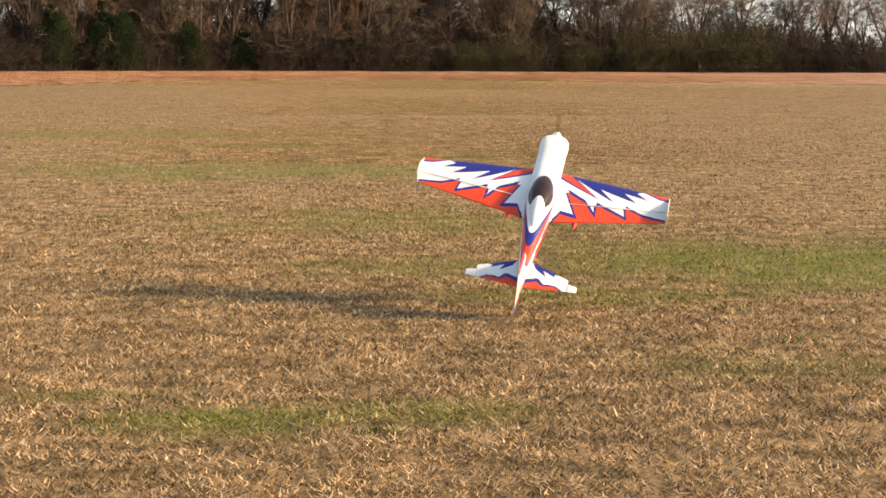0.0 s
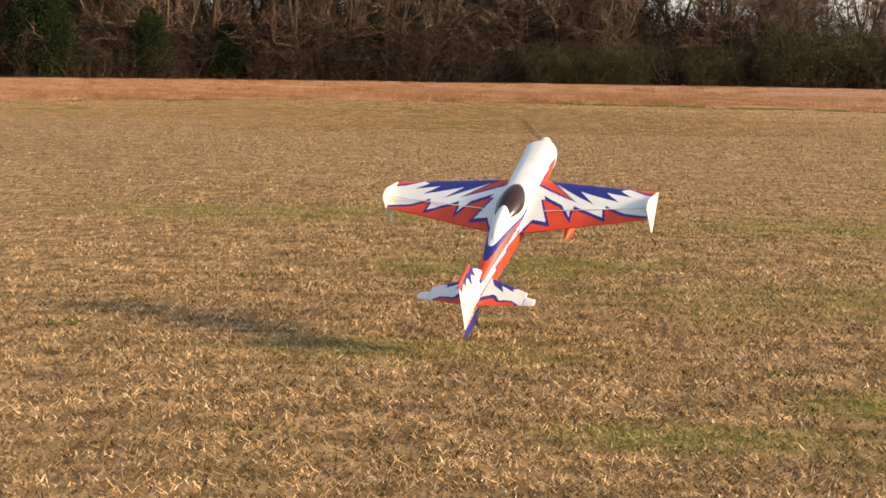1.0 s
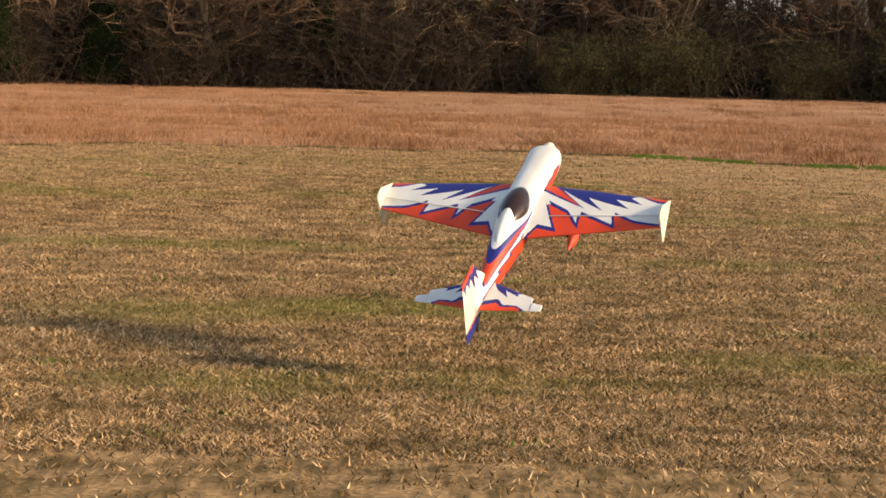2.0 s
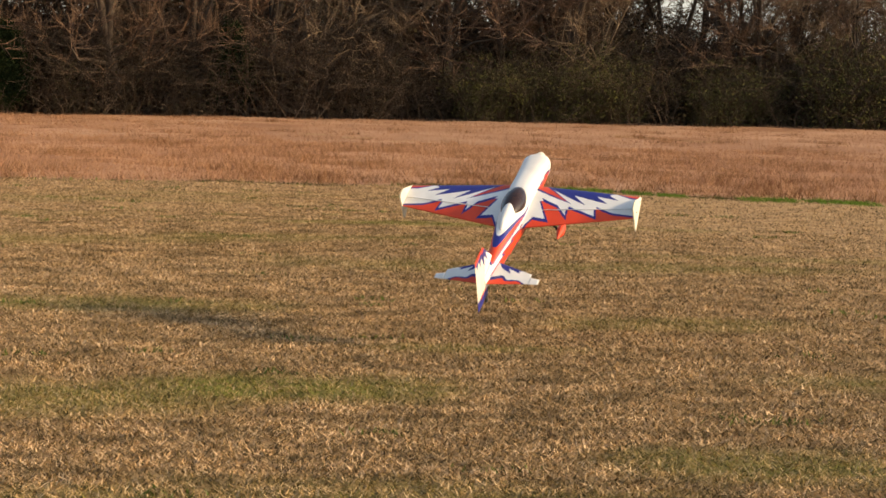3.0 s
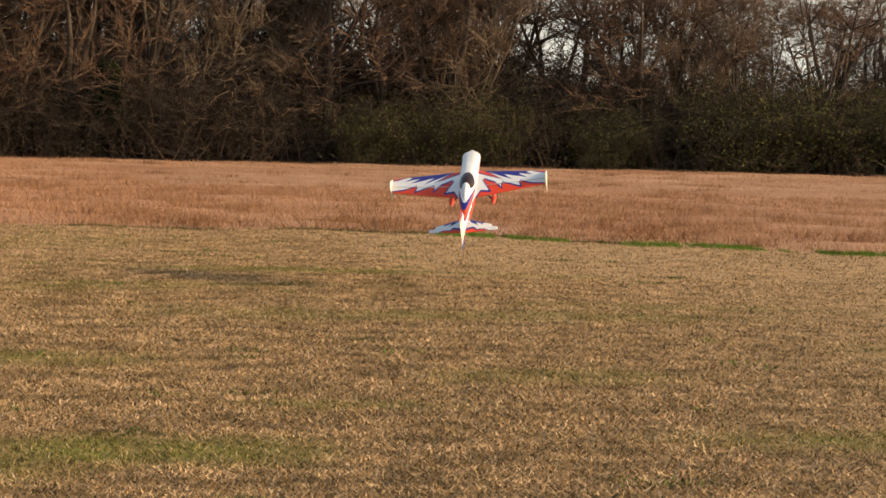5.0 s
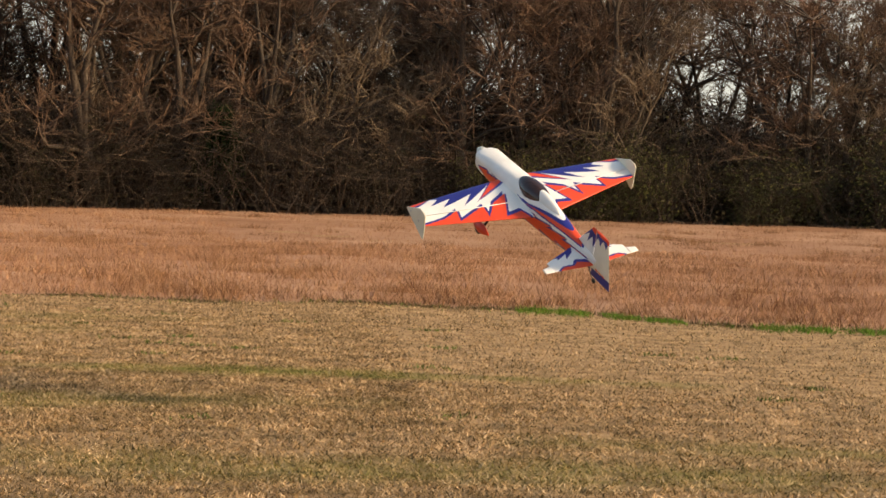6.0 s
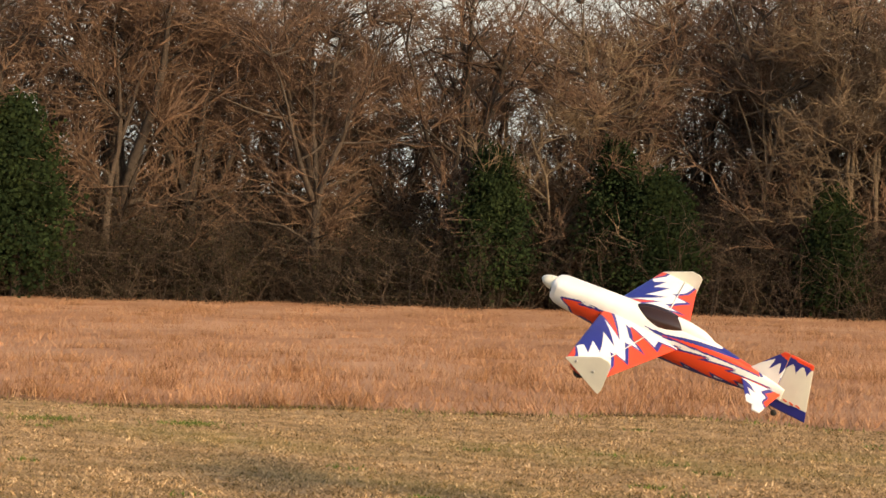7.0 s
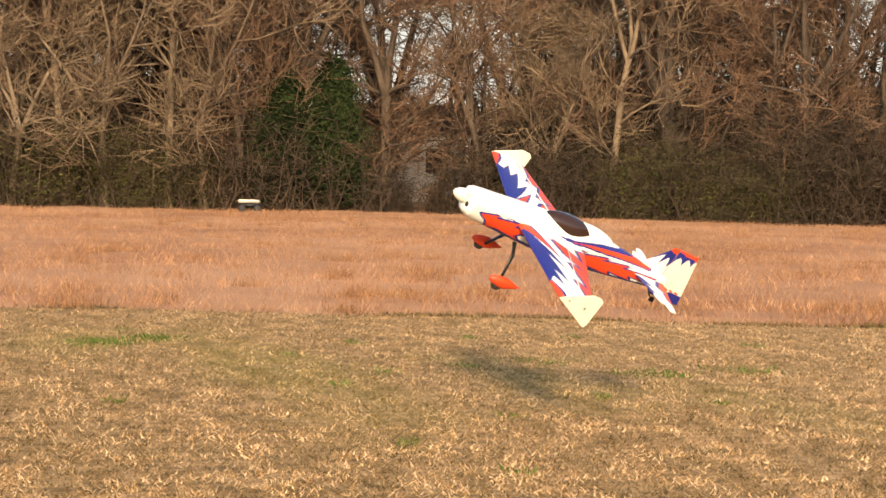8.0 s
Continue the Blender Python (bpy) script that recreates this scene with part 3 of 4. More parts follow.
def cedar_tree(seed, height):
    rng = random.Random(seed)
    tree = new("cedar_tree")
    v, f = [], []
    tube(v, f, [Vector((0, 0, -0.1)), Vector((0.03, 0, height * 0.5)), Vector((0, 0.04, height * 0.97))], [0.13, 0.08, 0.02], 6)
    part_mesh("trunk", mesh_of("trunk", v, f, [MAT_BARK]), tree)
    v, f = [], []
    for k in range(300):
        t = rng.random() ** 0.8
        z = height * (0.06 + 0.92 * t)
        r = height * 0.36 * (1 - t) ** 0.62 * rng.uniform(0.45, 1.15) * (0.8 + 0.2 * math.sin(9 * t + 2 * k)) + 0.10
        a = rng.uniform(0, 6.28)
        tip = Vector((r * math.cos(a), r * math.sin(a), z + 0.25 * r))
        for j in (0.55, 0.8, 1.0):
            leaf_quads(rng, v, f, Vector((tip.x * j, tip.y * j, z + 0.25 * r * j)), 0.19, 22, 0.075)
    part_mesh("crown", mesh_of("crown", v, f, [MAT_CEDAR]), tree)
    return tagged(tree, "dark green conical cedar at the woods' edge", "tree", "cedars of the woods")


def thicket(seed, width, height, leafy, leaf=None):
    """A dense bush: many thin stems, side twigs and withered leaves."""
    rng = random.Random(seed)
    bush = new("bush")
    v, f = [], []
    lv, lf = [], []
    for _ in range(95):
        p0 = Vector((rng.uniform(-0.5, 0.5) * width, rng.gauss(0, 0.8), 0))
        w = Vector((rng.gauss(0, 0.35), rng.gauss(0, 0.35), 1))
        h = height * rng.uniform(0.45, 1.1)
        p = bend(rng, p0, w, h, 4, 0.16, 0.0)
        tube(v, f, p, [0.016, 0.013, 0.010, 0.007, 0.003], 3)
        for _ in range(10):
            k = rng.randrange(1, 5)
            s = p[k].lerp(p[k - 1], rng.random())
            w = Vector((rng.gauss(0, 1), rng.gauss(0, 1), rng.gauss(0.5, 0.6))).normalized()
            e = s + w * rng.uniform(0.25, 0.8)
            spike(v, f, s, e, 0.010)
            spike(v, f, s.lerp(e, 0.5), s.lerp(e, 0.5) + (w + Vector((rng.gauss(0, 0.6), rng.gauss(0, 0.6), 0.2))) * 0.35, 0.008)
            if rng.random() < leafy:
                leaf_quads(rng, lv, lf, s.lerp(e, 0.7), 0.20, 9, 0.05)
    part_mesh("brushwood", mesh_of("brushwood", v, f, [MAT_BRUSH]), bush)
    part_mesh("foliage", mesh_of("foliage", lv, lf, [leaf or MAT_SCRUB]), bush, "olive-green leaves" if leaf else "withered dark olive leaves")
    return tagged(bush, "olive-green leafy thicket at the woods' edge" if leaf else "dense dark brown thicket at the woods' edge", "bush", "thicket along the woods")


def along(line, step):
    """Points at even steps along a line of the plan, with the way outwards (to its right)."""
    out = []
    for (x0, y0), (x1, y1) in zip(line, line[1:]):
        d = math.hypot(x1 - x0, y1 - y0)
        n = max(1, round(d / step))
        for k in range(n):
            t = k / n
            out.append((x0 + (x1 - x0) * t, y0 + (y1 - y0) * t, (y1 - y0) / d, -(x1 - x0) / d))
    return out


def build_woods():
    rng = random.Random(4)
    kinds = [bare_tree(s, h, g, fk, n, sp, bk, lb) for s, h, g, fk, n, sp, bk, lb in (
        (1, 7.2, 0.13, 0.34, 26, 0.30, MAT_BARK, "tall leafless tree with grey-brown bark and forked trunk"),
        (2, 6.6, 0.10, 0.42, 24, 0.22, MAT_BARK, "slender leafless tree with grey-brown bark"),
        (3, 7.6, 0.18, 0.26, 28, 0.42, MAT_BARK, "broad leafless oak with heavy forked limbs"),
        (4, 6.2, 0.075, 0.5, 20, 0.25, MAT_PALE, "slender leafless tree with pale sunlit bark"),
        (5, 5.2, 0.065, 0.3, 24, 0.55, MAT_PALE, "low spreading leafless tree with pale tangled limbs"))]
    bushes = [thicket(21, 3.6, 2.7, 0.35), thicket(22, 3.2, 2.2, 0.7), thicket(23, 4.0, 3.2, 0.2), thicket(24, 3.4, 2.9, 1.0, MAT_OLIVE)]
    cedars = [cedar_tree(31, 4.6), cedar_tree(32, 3.6)]

    def put(ob, x, y, s, tall=1.0, first={}):
        m = pose(x, y, 0, 0, 0, rng.uniform(0, 360)) @ Matrix.Diagonal((s, s, s * tall * rng.uniform(0.9, 1.1), 1))
        if ob not in first:
            first[ob] = True
            ob.matrix_basis = m
            return ob
        old = ob.matrix_basis.copy()
        ob.matrix_basis = Matrix()
        c = copy_thing(ob, m)
        ob.matrix_basis = old
        return c

    def bearing(x, y):
        return math.degrees(math.atan2(HUB[0] - x, y - HUB[1]))

    def opening(x, y, more=0.0):
        """Gaps through which the houses behind the wood can be seen."""
        return any(abs(bearing(x, y) - az) < w + more for az, w in ((36.2, 1.8), (73.6, 1.9)))

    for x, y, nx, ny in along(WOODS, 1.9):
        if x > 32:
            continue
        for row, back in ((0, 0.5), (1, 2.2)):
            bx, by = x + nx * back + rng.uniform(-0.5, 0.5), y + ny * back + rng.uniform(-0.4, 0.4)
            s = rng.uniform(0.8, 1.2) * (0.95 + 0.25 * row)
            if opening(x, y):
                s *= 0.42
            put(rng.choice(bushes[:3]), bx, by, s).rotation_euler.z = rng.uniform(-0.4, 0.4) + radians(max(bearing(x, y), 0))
    for x, y, nx, ny in along(WOODS, 2.0):
        if x > 32:
            continue
        tall = 0.88 if x > 15 else 1.1 if x > 8 else 1.16 if -30 < x < -18 else 1.3
        for back in (1.3, 3.8, 6.8) if x > 8 else (1.3, 3.8, 6.5, 9.5, 12.5):
            k = rng.choices(kinds, (3, 4, 2, 0.9, 0.7 if back < 2 else 0.2))[0]
            put(k, x + nx * back + rng.uniform(-1.1, 1.1), y + ny * back + rng.uniform(-1.2, 1.2), rng.uniform(0.78, 1.12) * tall)
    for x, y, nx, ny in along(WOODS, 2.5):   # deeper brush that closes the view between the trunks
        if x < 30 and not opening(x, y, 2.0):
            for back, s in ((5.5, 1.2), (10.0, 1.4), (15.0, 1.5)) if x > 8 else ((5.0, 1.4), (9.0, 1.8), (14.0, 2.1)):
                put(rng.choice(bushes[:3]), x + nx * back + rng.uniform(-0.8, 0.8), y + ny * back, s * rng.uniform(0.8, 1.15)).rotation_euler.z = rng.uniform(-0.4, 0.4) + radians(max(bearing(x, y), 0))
    # trees that stand out: forked oaks, pale tangled ones, sunlit trunks
    for k, x, y, s in ((2, 5.4, 64.6, 1.15), (4, 14.9, 64.6, 1.15), (4, 13.0, 64.4, 1.0)):
        put(kinds[k], x, y, s)
    # pale kinds from 77 to 85 degrees: their colour carries the sunlit look
    for k, az, r, s in ((3, 19.5, 53.2, 1.3), (3, 12.0, 53.5, 1.2), (2, 41.6, 53.0, 1.4), (2, 55.0, 53.5, 1.4), (0, 62.0, 53.5, 1.35), (4, 28.0, 53.0, 1.3), (4, 79.5, 51.6, 1.5),
                        (3, 80.6, 51.4, 1.4), (4, 82.4, 51.2, 1.6), (3, 83.6, 51.6, 1.4), (4, 85.2, 51.4, 1.5), (3, 77.5, 53.0, 1.3), (4, 69.0, 53.0, 1.2)):
        x, y = polar(az, r)
        put(kinds[k], float(x), float(y), s)
    # olive scrub that still has its leaves
    for x, y, s in ((15.2, 62.4, 1.1), (17.2, 62.8, 1.25), (19.5, 62.6, 1.0), (22.0, 62.6, 1.2), (11.0, 62.2, 0.8), (3.5, 62.2, 0.75), (6.5, 62.2, 0.85)):
        put(bushes[3], x, y, s).rotation_euler.z = rng.uniform(-0.4, 0.4)
    for az, s in ((83.5, 0.9), (80.8, 0.8), (66.0, 0.8), (63.5, 0.7)):
        x, y = polar(az, 51.6)
        put(bushes[3], float(x), float(y), s).rotation_euler.z = radians(az)
    # cedars, singly and in dark clumps
    for az, r, s in ((16.0, 51.8, 0.8), (20.0, 51.8, 0.85), (25.0, 51.6, 1.0), (26.4, 51.8, 0.9), (30.0, 52.0, 0.95), (44.0, 51.4, 1.15), (45.6, 51.8, 1.0), (49.3, 51.6, 0.85), (50.8, 51.4, 1.0),
                     (52.4, 51.7, 0.95), (77.2, 52.4, 0.95), (75.8, 52.6, 0.8), (8.0, 52.4, 0.7)):
        x, y = polar(az, r)
        put(rng.choice(cedars), float(x), float(y), s)


# ---- far things ----
def box(x0, x1, y0, y1, z0, z1, bevel=0.02):
    bm = bmesh.new()
    bmesh.ops.create_cube(bm, size=1)
    for v in bm.verts:
        v.co = Vector((x0 if v.co.x < 0 else x1, y0 if v.co.y < 0 else y1, z0 if v.co.z < 0 else z1))
    bmesh.ops.bevel(bm, geom=bm.edges[:], offset=bevel, segments=2, affect="EDGES")
    return bm


def build_house(az, r):
    """A small white house behind the wood."""
    x, y = polar(az, r)
    house = new("house")
    house.matrix_basis = pose(float(x), float(y), 0, 0, 0, az)
    tagged(house, "small white boarded house half hidden behind trees", "house")
    wall = part("wall", box(-2.2, 2.2, 0, 3.6, 0, 2.5), MAT_WHITE, house, "white boarded wall", smooth=False)
    for k in range(11):
        part("board", box(-2.2, 2.2, -0.02, -0.002, 0.05 + 0.22 * k, 0.25 + 0.22 * k, 0.006), MAT_WHITE, wall, smooth=False)
    bm = bmesh.new()
    a = [bm.verts.new(q) for q in ((-2.5, -0.3, 2.45), (2.5, -0.3, 2.45), (2.5, 1.8, 3.5), (-2.5, 1.8, 3.5), (2.5, 3.9, 2.45), (-2.5, 3.9, 2.45))]
    bm.faces.new((a[0], a[1], a[2], a[3]))
    bm.faces.new((a[3], a[2], a[4], a[5]))
    bmesh.ops.solidify(bm, geom=bm.faces[:], thickness=0.12)
    part("roof", bm, MAT_BARK, house, "dull brown roof", smooth=False)
    for x in (-1.2, 1.1):
        w = part("window", box(x - 0.4, x + 0.4, -0.06, -0.02, 1.0, 2.0, 0.01), MAT_WHITE, house, "white framed window", smooth=False)
        part("pane", box(x - 0.33, x + 0.33, -0.075, -0.062, 1.07, 1.93, 0.004), MAT_CANOPY, w, "dark window pane", smooth=False)


def build_trailer(az, r):
    """A low cart left at the foot of the wood."""
    x, y = polar(az, r)
    cart = new("garden_cart")
    cart.matrix_basis = pose(float(x), float(y), 0.02, 0, 0, az)
    tagged(cart, "small white-topped cart on black wheels below the trees", "cart")
    part("bed", box(-0.30, 0.30, -0.20, 0.20, 0.14, 0.24, 0.02), MAT_BLACK, cart, "dark bed")
    part("lid", box(-0.32, 0.26, -0.22, 0.22, 0.25, 0.33, 0.03), MAT_PLATE, cart, "white lid")
    for dx in (-0.2, 0.2):
        for dy in (-0.22, 0.22):
            bm = lathe([(0.03, -0.025), (0.09, -0.025), (0.10, 0.0), (0.09, 0.025), (0.03, 0.025)], 16)
            bmesh.ops.translate(bm, vec=(dx, dy, 0.10), verts=bm.verts)
            part("wheel", bm, MAT_RUBBER, cart, "black wheel")


# ---- the aeroplane ----
SPAN = 0.60
CHORD = (0.165, -0.195, 0.116, -0.062)   # leading and trailing edge at the root, then at the tip
BLUE_WING = [(0.10, -0.02), (0.80, -0.02), (0.72, 0.12), (0.82, 0.30), (0.61, 0.20), (0.73, 0.45), (0.40, 0.22), (0.54, 0.52), (0.22, 0.14)]
ORANGE_TE = [(0.04, 1.02), (0.10, 0.86), (0.25, 0.94), (0.12, 0.42), (0.29, 0.60), (0.40, 0.92), (0.39, 0.62), (0.52, 0.76), (0.67, 0.95), (0.64, 0.62), (0.80, 0.84), (0.99, 0.97), (1.02, 1.02)]
ORANGE_ROOT = [(0.0, -0.02), (0.09, -0.02), (0.36, 0.42), (0.05, 0.12)]
BLUE_ROOT = [(0.0, -0.02), (0.12, -0.02), (0.40, 0.48), (0.04, 0.16)]
ORANGE_TIP = [(0.76, -0.02), (1.02, -0.02), (1.02, 0.15), (0.92, 0.13)]
BLUE_TIP = [(0.74, -0.02), (1.02, -0.02), (1.02, 0.22), (0.92, 0.20)]
STAB_BLUE = [(0.1, -0.02), (0.80, -0.02), (0.66, 0.12), (0.72, 0.25), (0.40, 0.14), (0.48, 0.40), (0.2, 0.2)]
STAB_ORANGE = [(0.0, 0.86), (0.3, 0.70), (0.42, 0.84), (0.7, 0.80), (0.82, 0.93), (0.82, 1.02), (0.0, 1.02)]
STAB_LINE = [(0.0, 0.72), (0.32, 0.55), (0.45, 0.76), (0.72, 0.72), (0.88, 0.92), (0.88, 1.02), (0.0, 1.02)]
SIDE_ORANGE = [(-0.02, -0.34), (-0.20, 0.12), (-0.17, -0.10), (-0.32, 0.26), (-0.285, -0.02), (-0.44, 0.36), (-0.405, 0.04), (-0.61, 0.34), (-0.50, -0.12), (-0.57, -0.44), (-0.455, -0.34), (-0.48, -0.72), (-0.35, -0.46), (-0.37, -0.80), (-0.22, -0.52), (-0.24, -0.80), (-0.05, -0.64)]
NOSE_ORANGE = [(0.345, -0.28), (0.26, -0.02), (0.275, -0.20), (0.15, 0.04), (0.175, -0.20), (0.02, -0.08), (0.13, -0.40), (0.15, -0.62), (0.12, -0.80), (0.24, -0.70), (0.28, -0.92), (0.30, -0.55)]
SKIRT = [(-0.02, 0.42), (-0.17, 0.50), (-0.22, 0.74), (-0.29, 0.62), (-0.20, 0.36), (-0.08, 0.30)]
SIDE_STREAK = [(0.26, 0.12), (0.12, 0.16), (-0.08, 0.20), (0.05, 0.02), (0.13, 0.02)]
DECK_STREAK = [(-0.09, 0.40), (-0.22, 0.58), (-0.34, 0.80), (-0.45, 1.02), (-0.37, 1.02), (-0.26, 0.84)]
DECK_ORANGE = [(-0.11, 0.36), (-0.30, 0.50), (-0.55, 0.86), (-0.53, 1.02), (-0.45, 1.02), (-0.34, 0.80), (-0.22, 0.58)]


def flat_surface(rows, cols, corner, thick, paint):
    """A tapered aerofoil between four corners (u outwards, v backwards), faces coloured by paint(u, v)."""
    bm = bmesh.new()
    grid = []
    for side in (1, -1):
        g = []
        for i in range(cols + 1):
            u = i / cols
            col = []
            for j in range(rows + 1):
                v = j / rows
                x, y, z, c = corner(u, v)
                t = thick * c * (0.42 * math.sqrt(max(v, 0)) * (1 - v) ** 0.8 + 0.02)
                col.append(bm.verts.new((x, y, z + side * t)))
            g.append(col)
        grid.append(g)
    for side, g in zip((1, -1), grid):
        for i in range(cols):
            for j in range(rows):
                q = [g[i][j], g[i][j + 1], g[i + 1][j + 1], g[i + 1][j]]
                f = bm.faces.new(q)
                f.material_index = paint((i + 0.5) / cols, (j + 0.5) / rows, side)
                f.smooth = True
    a, b = grid
    for i in range(cols):
        for j in (0, rows):
            f = bm.faces.new((a[i][j], a[i + 1][j], b[i + 1][j], b[i][j]))
            f.material_index = paint((i + 0.5) / cols, min(max(j / rows, 0.01), 0.99), 1)
    for i in (0, cols):
        for j in range(rows):
            f = bm.faces.new((a[i][j], a[i][j + 1], b[i][j + 1], b[i][j]))
            f.material_index = paint(min(max(i / cols, 0.005), 0.995), (j + 0.5) / rows, 1)
    bmesh.ops.recalc_face_normals(bm, faces=bm.faces)
    return bm


def wing_paint(u, v, side):
    if inside(ORANGE_ROOT, u, v) or inside(ORANGE_TE, u, v) or inside(ORANGE_TIP, u, v):
        return 1
    rim = any(inside(ORANGE_TE, u + du, v + dv) for du, dv in ((0.018, 0), (-0.018, 0), (0, 0.065), (0, -0.04)))
    if rim or inside(BLUE_ROOT, u, v) or inside(BLUE_WING, u, v) or inside(BLUE_TIP, u, v):
        return 2
    return 0


def stab_paint(u, v, side):
    if inside(STAB_ORANGE, u, v):
        return 1
    return 2 if inside(STAB_LINE, u, v) or inside(STAB_BLUE, u, v) else 0


STATIONS = [  # y, half-width, bottom, top
    (0.415, 0.040, -0.058, 0.022), (0.408, 0.055, -0.070, 0.031), (0.385, 0.069, -0.081, 0.038), (0.345, 0.071, -0.087, 0.044), (0.28, 0.068, -0.090, 0.053), (0.18, 0.069, -0.094, 0.066),
    (0.05, 0.072, -0.098, 0.080), (-0.10, 0.068, -0.097, 0.082), (-0.20, 0.060, -0.090, 0.084), (-0.32, 0.048, -0.077, 0.076), (-0.46, 0.034, -0.058, 0.060),
    (-0.60, 0.019, -0.038, 0.042), (-0.66, 0.010, -0.028, 0.032)]


def station(y):
    for (y0, *a), (y1, *b) in zip(STATIONS, STATIONS[1:]):
        if y >= y1:
            t = (y0 - y) / (y0 - y1)
            return [p + (q - p) * t for p, q in zip(a, b)]
    return list(STATIONS[-1][1:])


def body_paint(y, s):
    shapes = (SIDE_ORANGE, NOSE_ORANGE, DECK_ORANGE)
    if any(inside(q, y, s) for q in shapes):
        return 1
    if inside(SIDE_STREAK, y, s) or inside(DECK_STREAK, y, s) or inside(SKIRT, y, s) or (s < -0.70 and y < 0.30):
        return 2
    rim = ((0.013, 0), (-0.013, 0), (0, 0.09), (0, -0.09), (0.01, -0.07), (-0.01, -0.07))
    return 2 if any(inside(q, y + dy, s + ds) for q in shapes for dy, ds in rim) else 0


def build_body(plane):
    bm = bmesh.new()
    ny, na = 400, 140
    rings = []
    for i in range(ny + 1):
        y = 0.415 - i / ny * 1.075
        w, b, t = station(y)
        ring = []
        dense = []
        for k in range(721):
            a = math.pi * k / 360
            c, e = math.cos(a), math.sin(a)
            dense.append((w * math.copysign(abs(c) ** 0.78, c), (t if e > 0 else -b) * math.copysign(abs(e) ** 0.78, e)))
        run = [0.0]
        for (xa, za), (xb, zb) in zip(dense, dense[1:]):
            run.append(run[-1] + math.hypot(xb - xa, zb - za))
        marks = np.arange(na) * run[-1] / na
        for x, z in zip(np.interp(marks, run, [d[0] for d in dense]), np.interp(marks, run, [d[1] for d in dense])):
            ring.append(bm.verts.new((float(x), y, float(z))))
        rings.append(ring)
    for i in range(ny):
        y = 0.415 - (i + 0.5) / ny * 1.075
        w, b, t = station(y)
        for k in range(na):
            q = [rings[i][k], rings[i][(k + 1) % na], rings[i + 1][(k + 1) % na], rings[i + 1][k]]
            f = bm.faces.new(q)
            z = sum(p.co.z for p in q) / 4
            f.material_index = body_paint(y, z / t if z > 0 else z / -b)
    bm.faces.new(rings[0])
    bm.faces.new(rings[-1])
    bmesh.ops.recalc_face_normals(bm, faces=bm.faces)
    part("fuselage", bm, (MAT_WHITE, MAT_ORANGE, MAT_BLUE), plane, "white fuselage with orange and blue lightning trim")


def slab(outline, thick, axis_x, bevel=0.003):
    """A plate in the y-z plane at x, of that thickness."""
    bm = bmesh.new()
    vs = [bm.verts.new((axis_x - thick / 2, y, z)) for y, z in outline]
    f = bm.faces.new(vs)
    out = bmesh.ops.extrude_face_region(bm, geom=[f])
    bmesh.ops.translate(bm, vec=(thick, 0, 0), verts=[e for e in out["geom"] if isinstance(e, bmesh.types.BMVert)])
    bmesh.ops.bevel(bm, geom=bm.edges[:], offset=bevel, segments=2, affect="EDGES")
    bmesh.ops.recalc_face_normals(bm, faces=bm.faces)
    return bm


def fin_surface(outline_u, thick, paint, rows=44, cols=44):
    """A vertical surface: outline_u(u, v) gives y and z; v runs backwards, u upwards."""
    def corner(u, v):
        y, z, c = outline_u(u, v)
        return z, y, 0.0, c
    bm = flat_surface(rows, cols, corner, thick, paint)
    for v in bm.verts:
        v.co = Vector((v.co.z, v.co.y, v.co.x))
    bmesh.ops.recalc_face_normals(bm, faces=bm.faces)
    return bm


def lathe(profile, sides, axis="y"):
    bm = bmesh.new()
    rings = []
    for r, y in profile:
        rings.append([bm.verts.new((r * math.cos(2 * math.pi * k / sides), y, r * math.sin(2 * math.pi * k / sides))) for k in range(sides)])
    for a, b in zip(rings, rings[1:]):
        for k in range(sides):
            bm.faces.new((a[k], a[(k + 1) % sides], b[(k + 1) % sides], b[k]))
    bm.faces.new(rings[0])
    bm.faces.new(rings[-1])
    bmesh.ops.recalc_face_normals(bm, faces=bm.faces)
    return bm


def ellipsoid(cx, cy, cz, rx, ry, rz, n=20, shape=None):
    bm = bmesh.new()
    bmesh.ops.create_uvsphere(bm, u_segments=n, v_segments=n, radius=1)
    for v in bm.verts:
        p = v.co.copy()
        if shape:
            p = shape(p)
        v.co = Vector((cx + rx * p.x, cy + ry * p.y, cz + rz * p.z))
    return bm


def rod(points, radii, sides=8):
    v, f = [], []
    tube(v, f, [Vector(p) for p in points], radii, sides)
    bm = bmesh.new()
    vs = [bm.verts.new(p) for p in v]
    for q in f:
        bm.faces.new([vs[k] for k in q])
    for k in (0, len(points) - 1):
        bm.faces.new([vs[k * sides + s] for s in range(sides)])
    bmesh.ops.recalc_face_normals(bm, faces=bm.faces)
    return bm


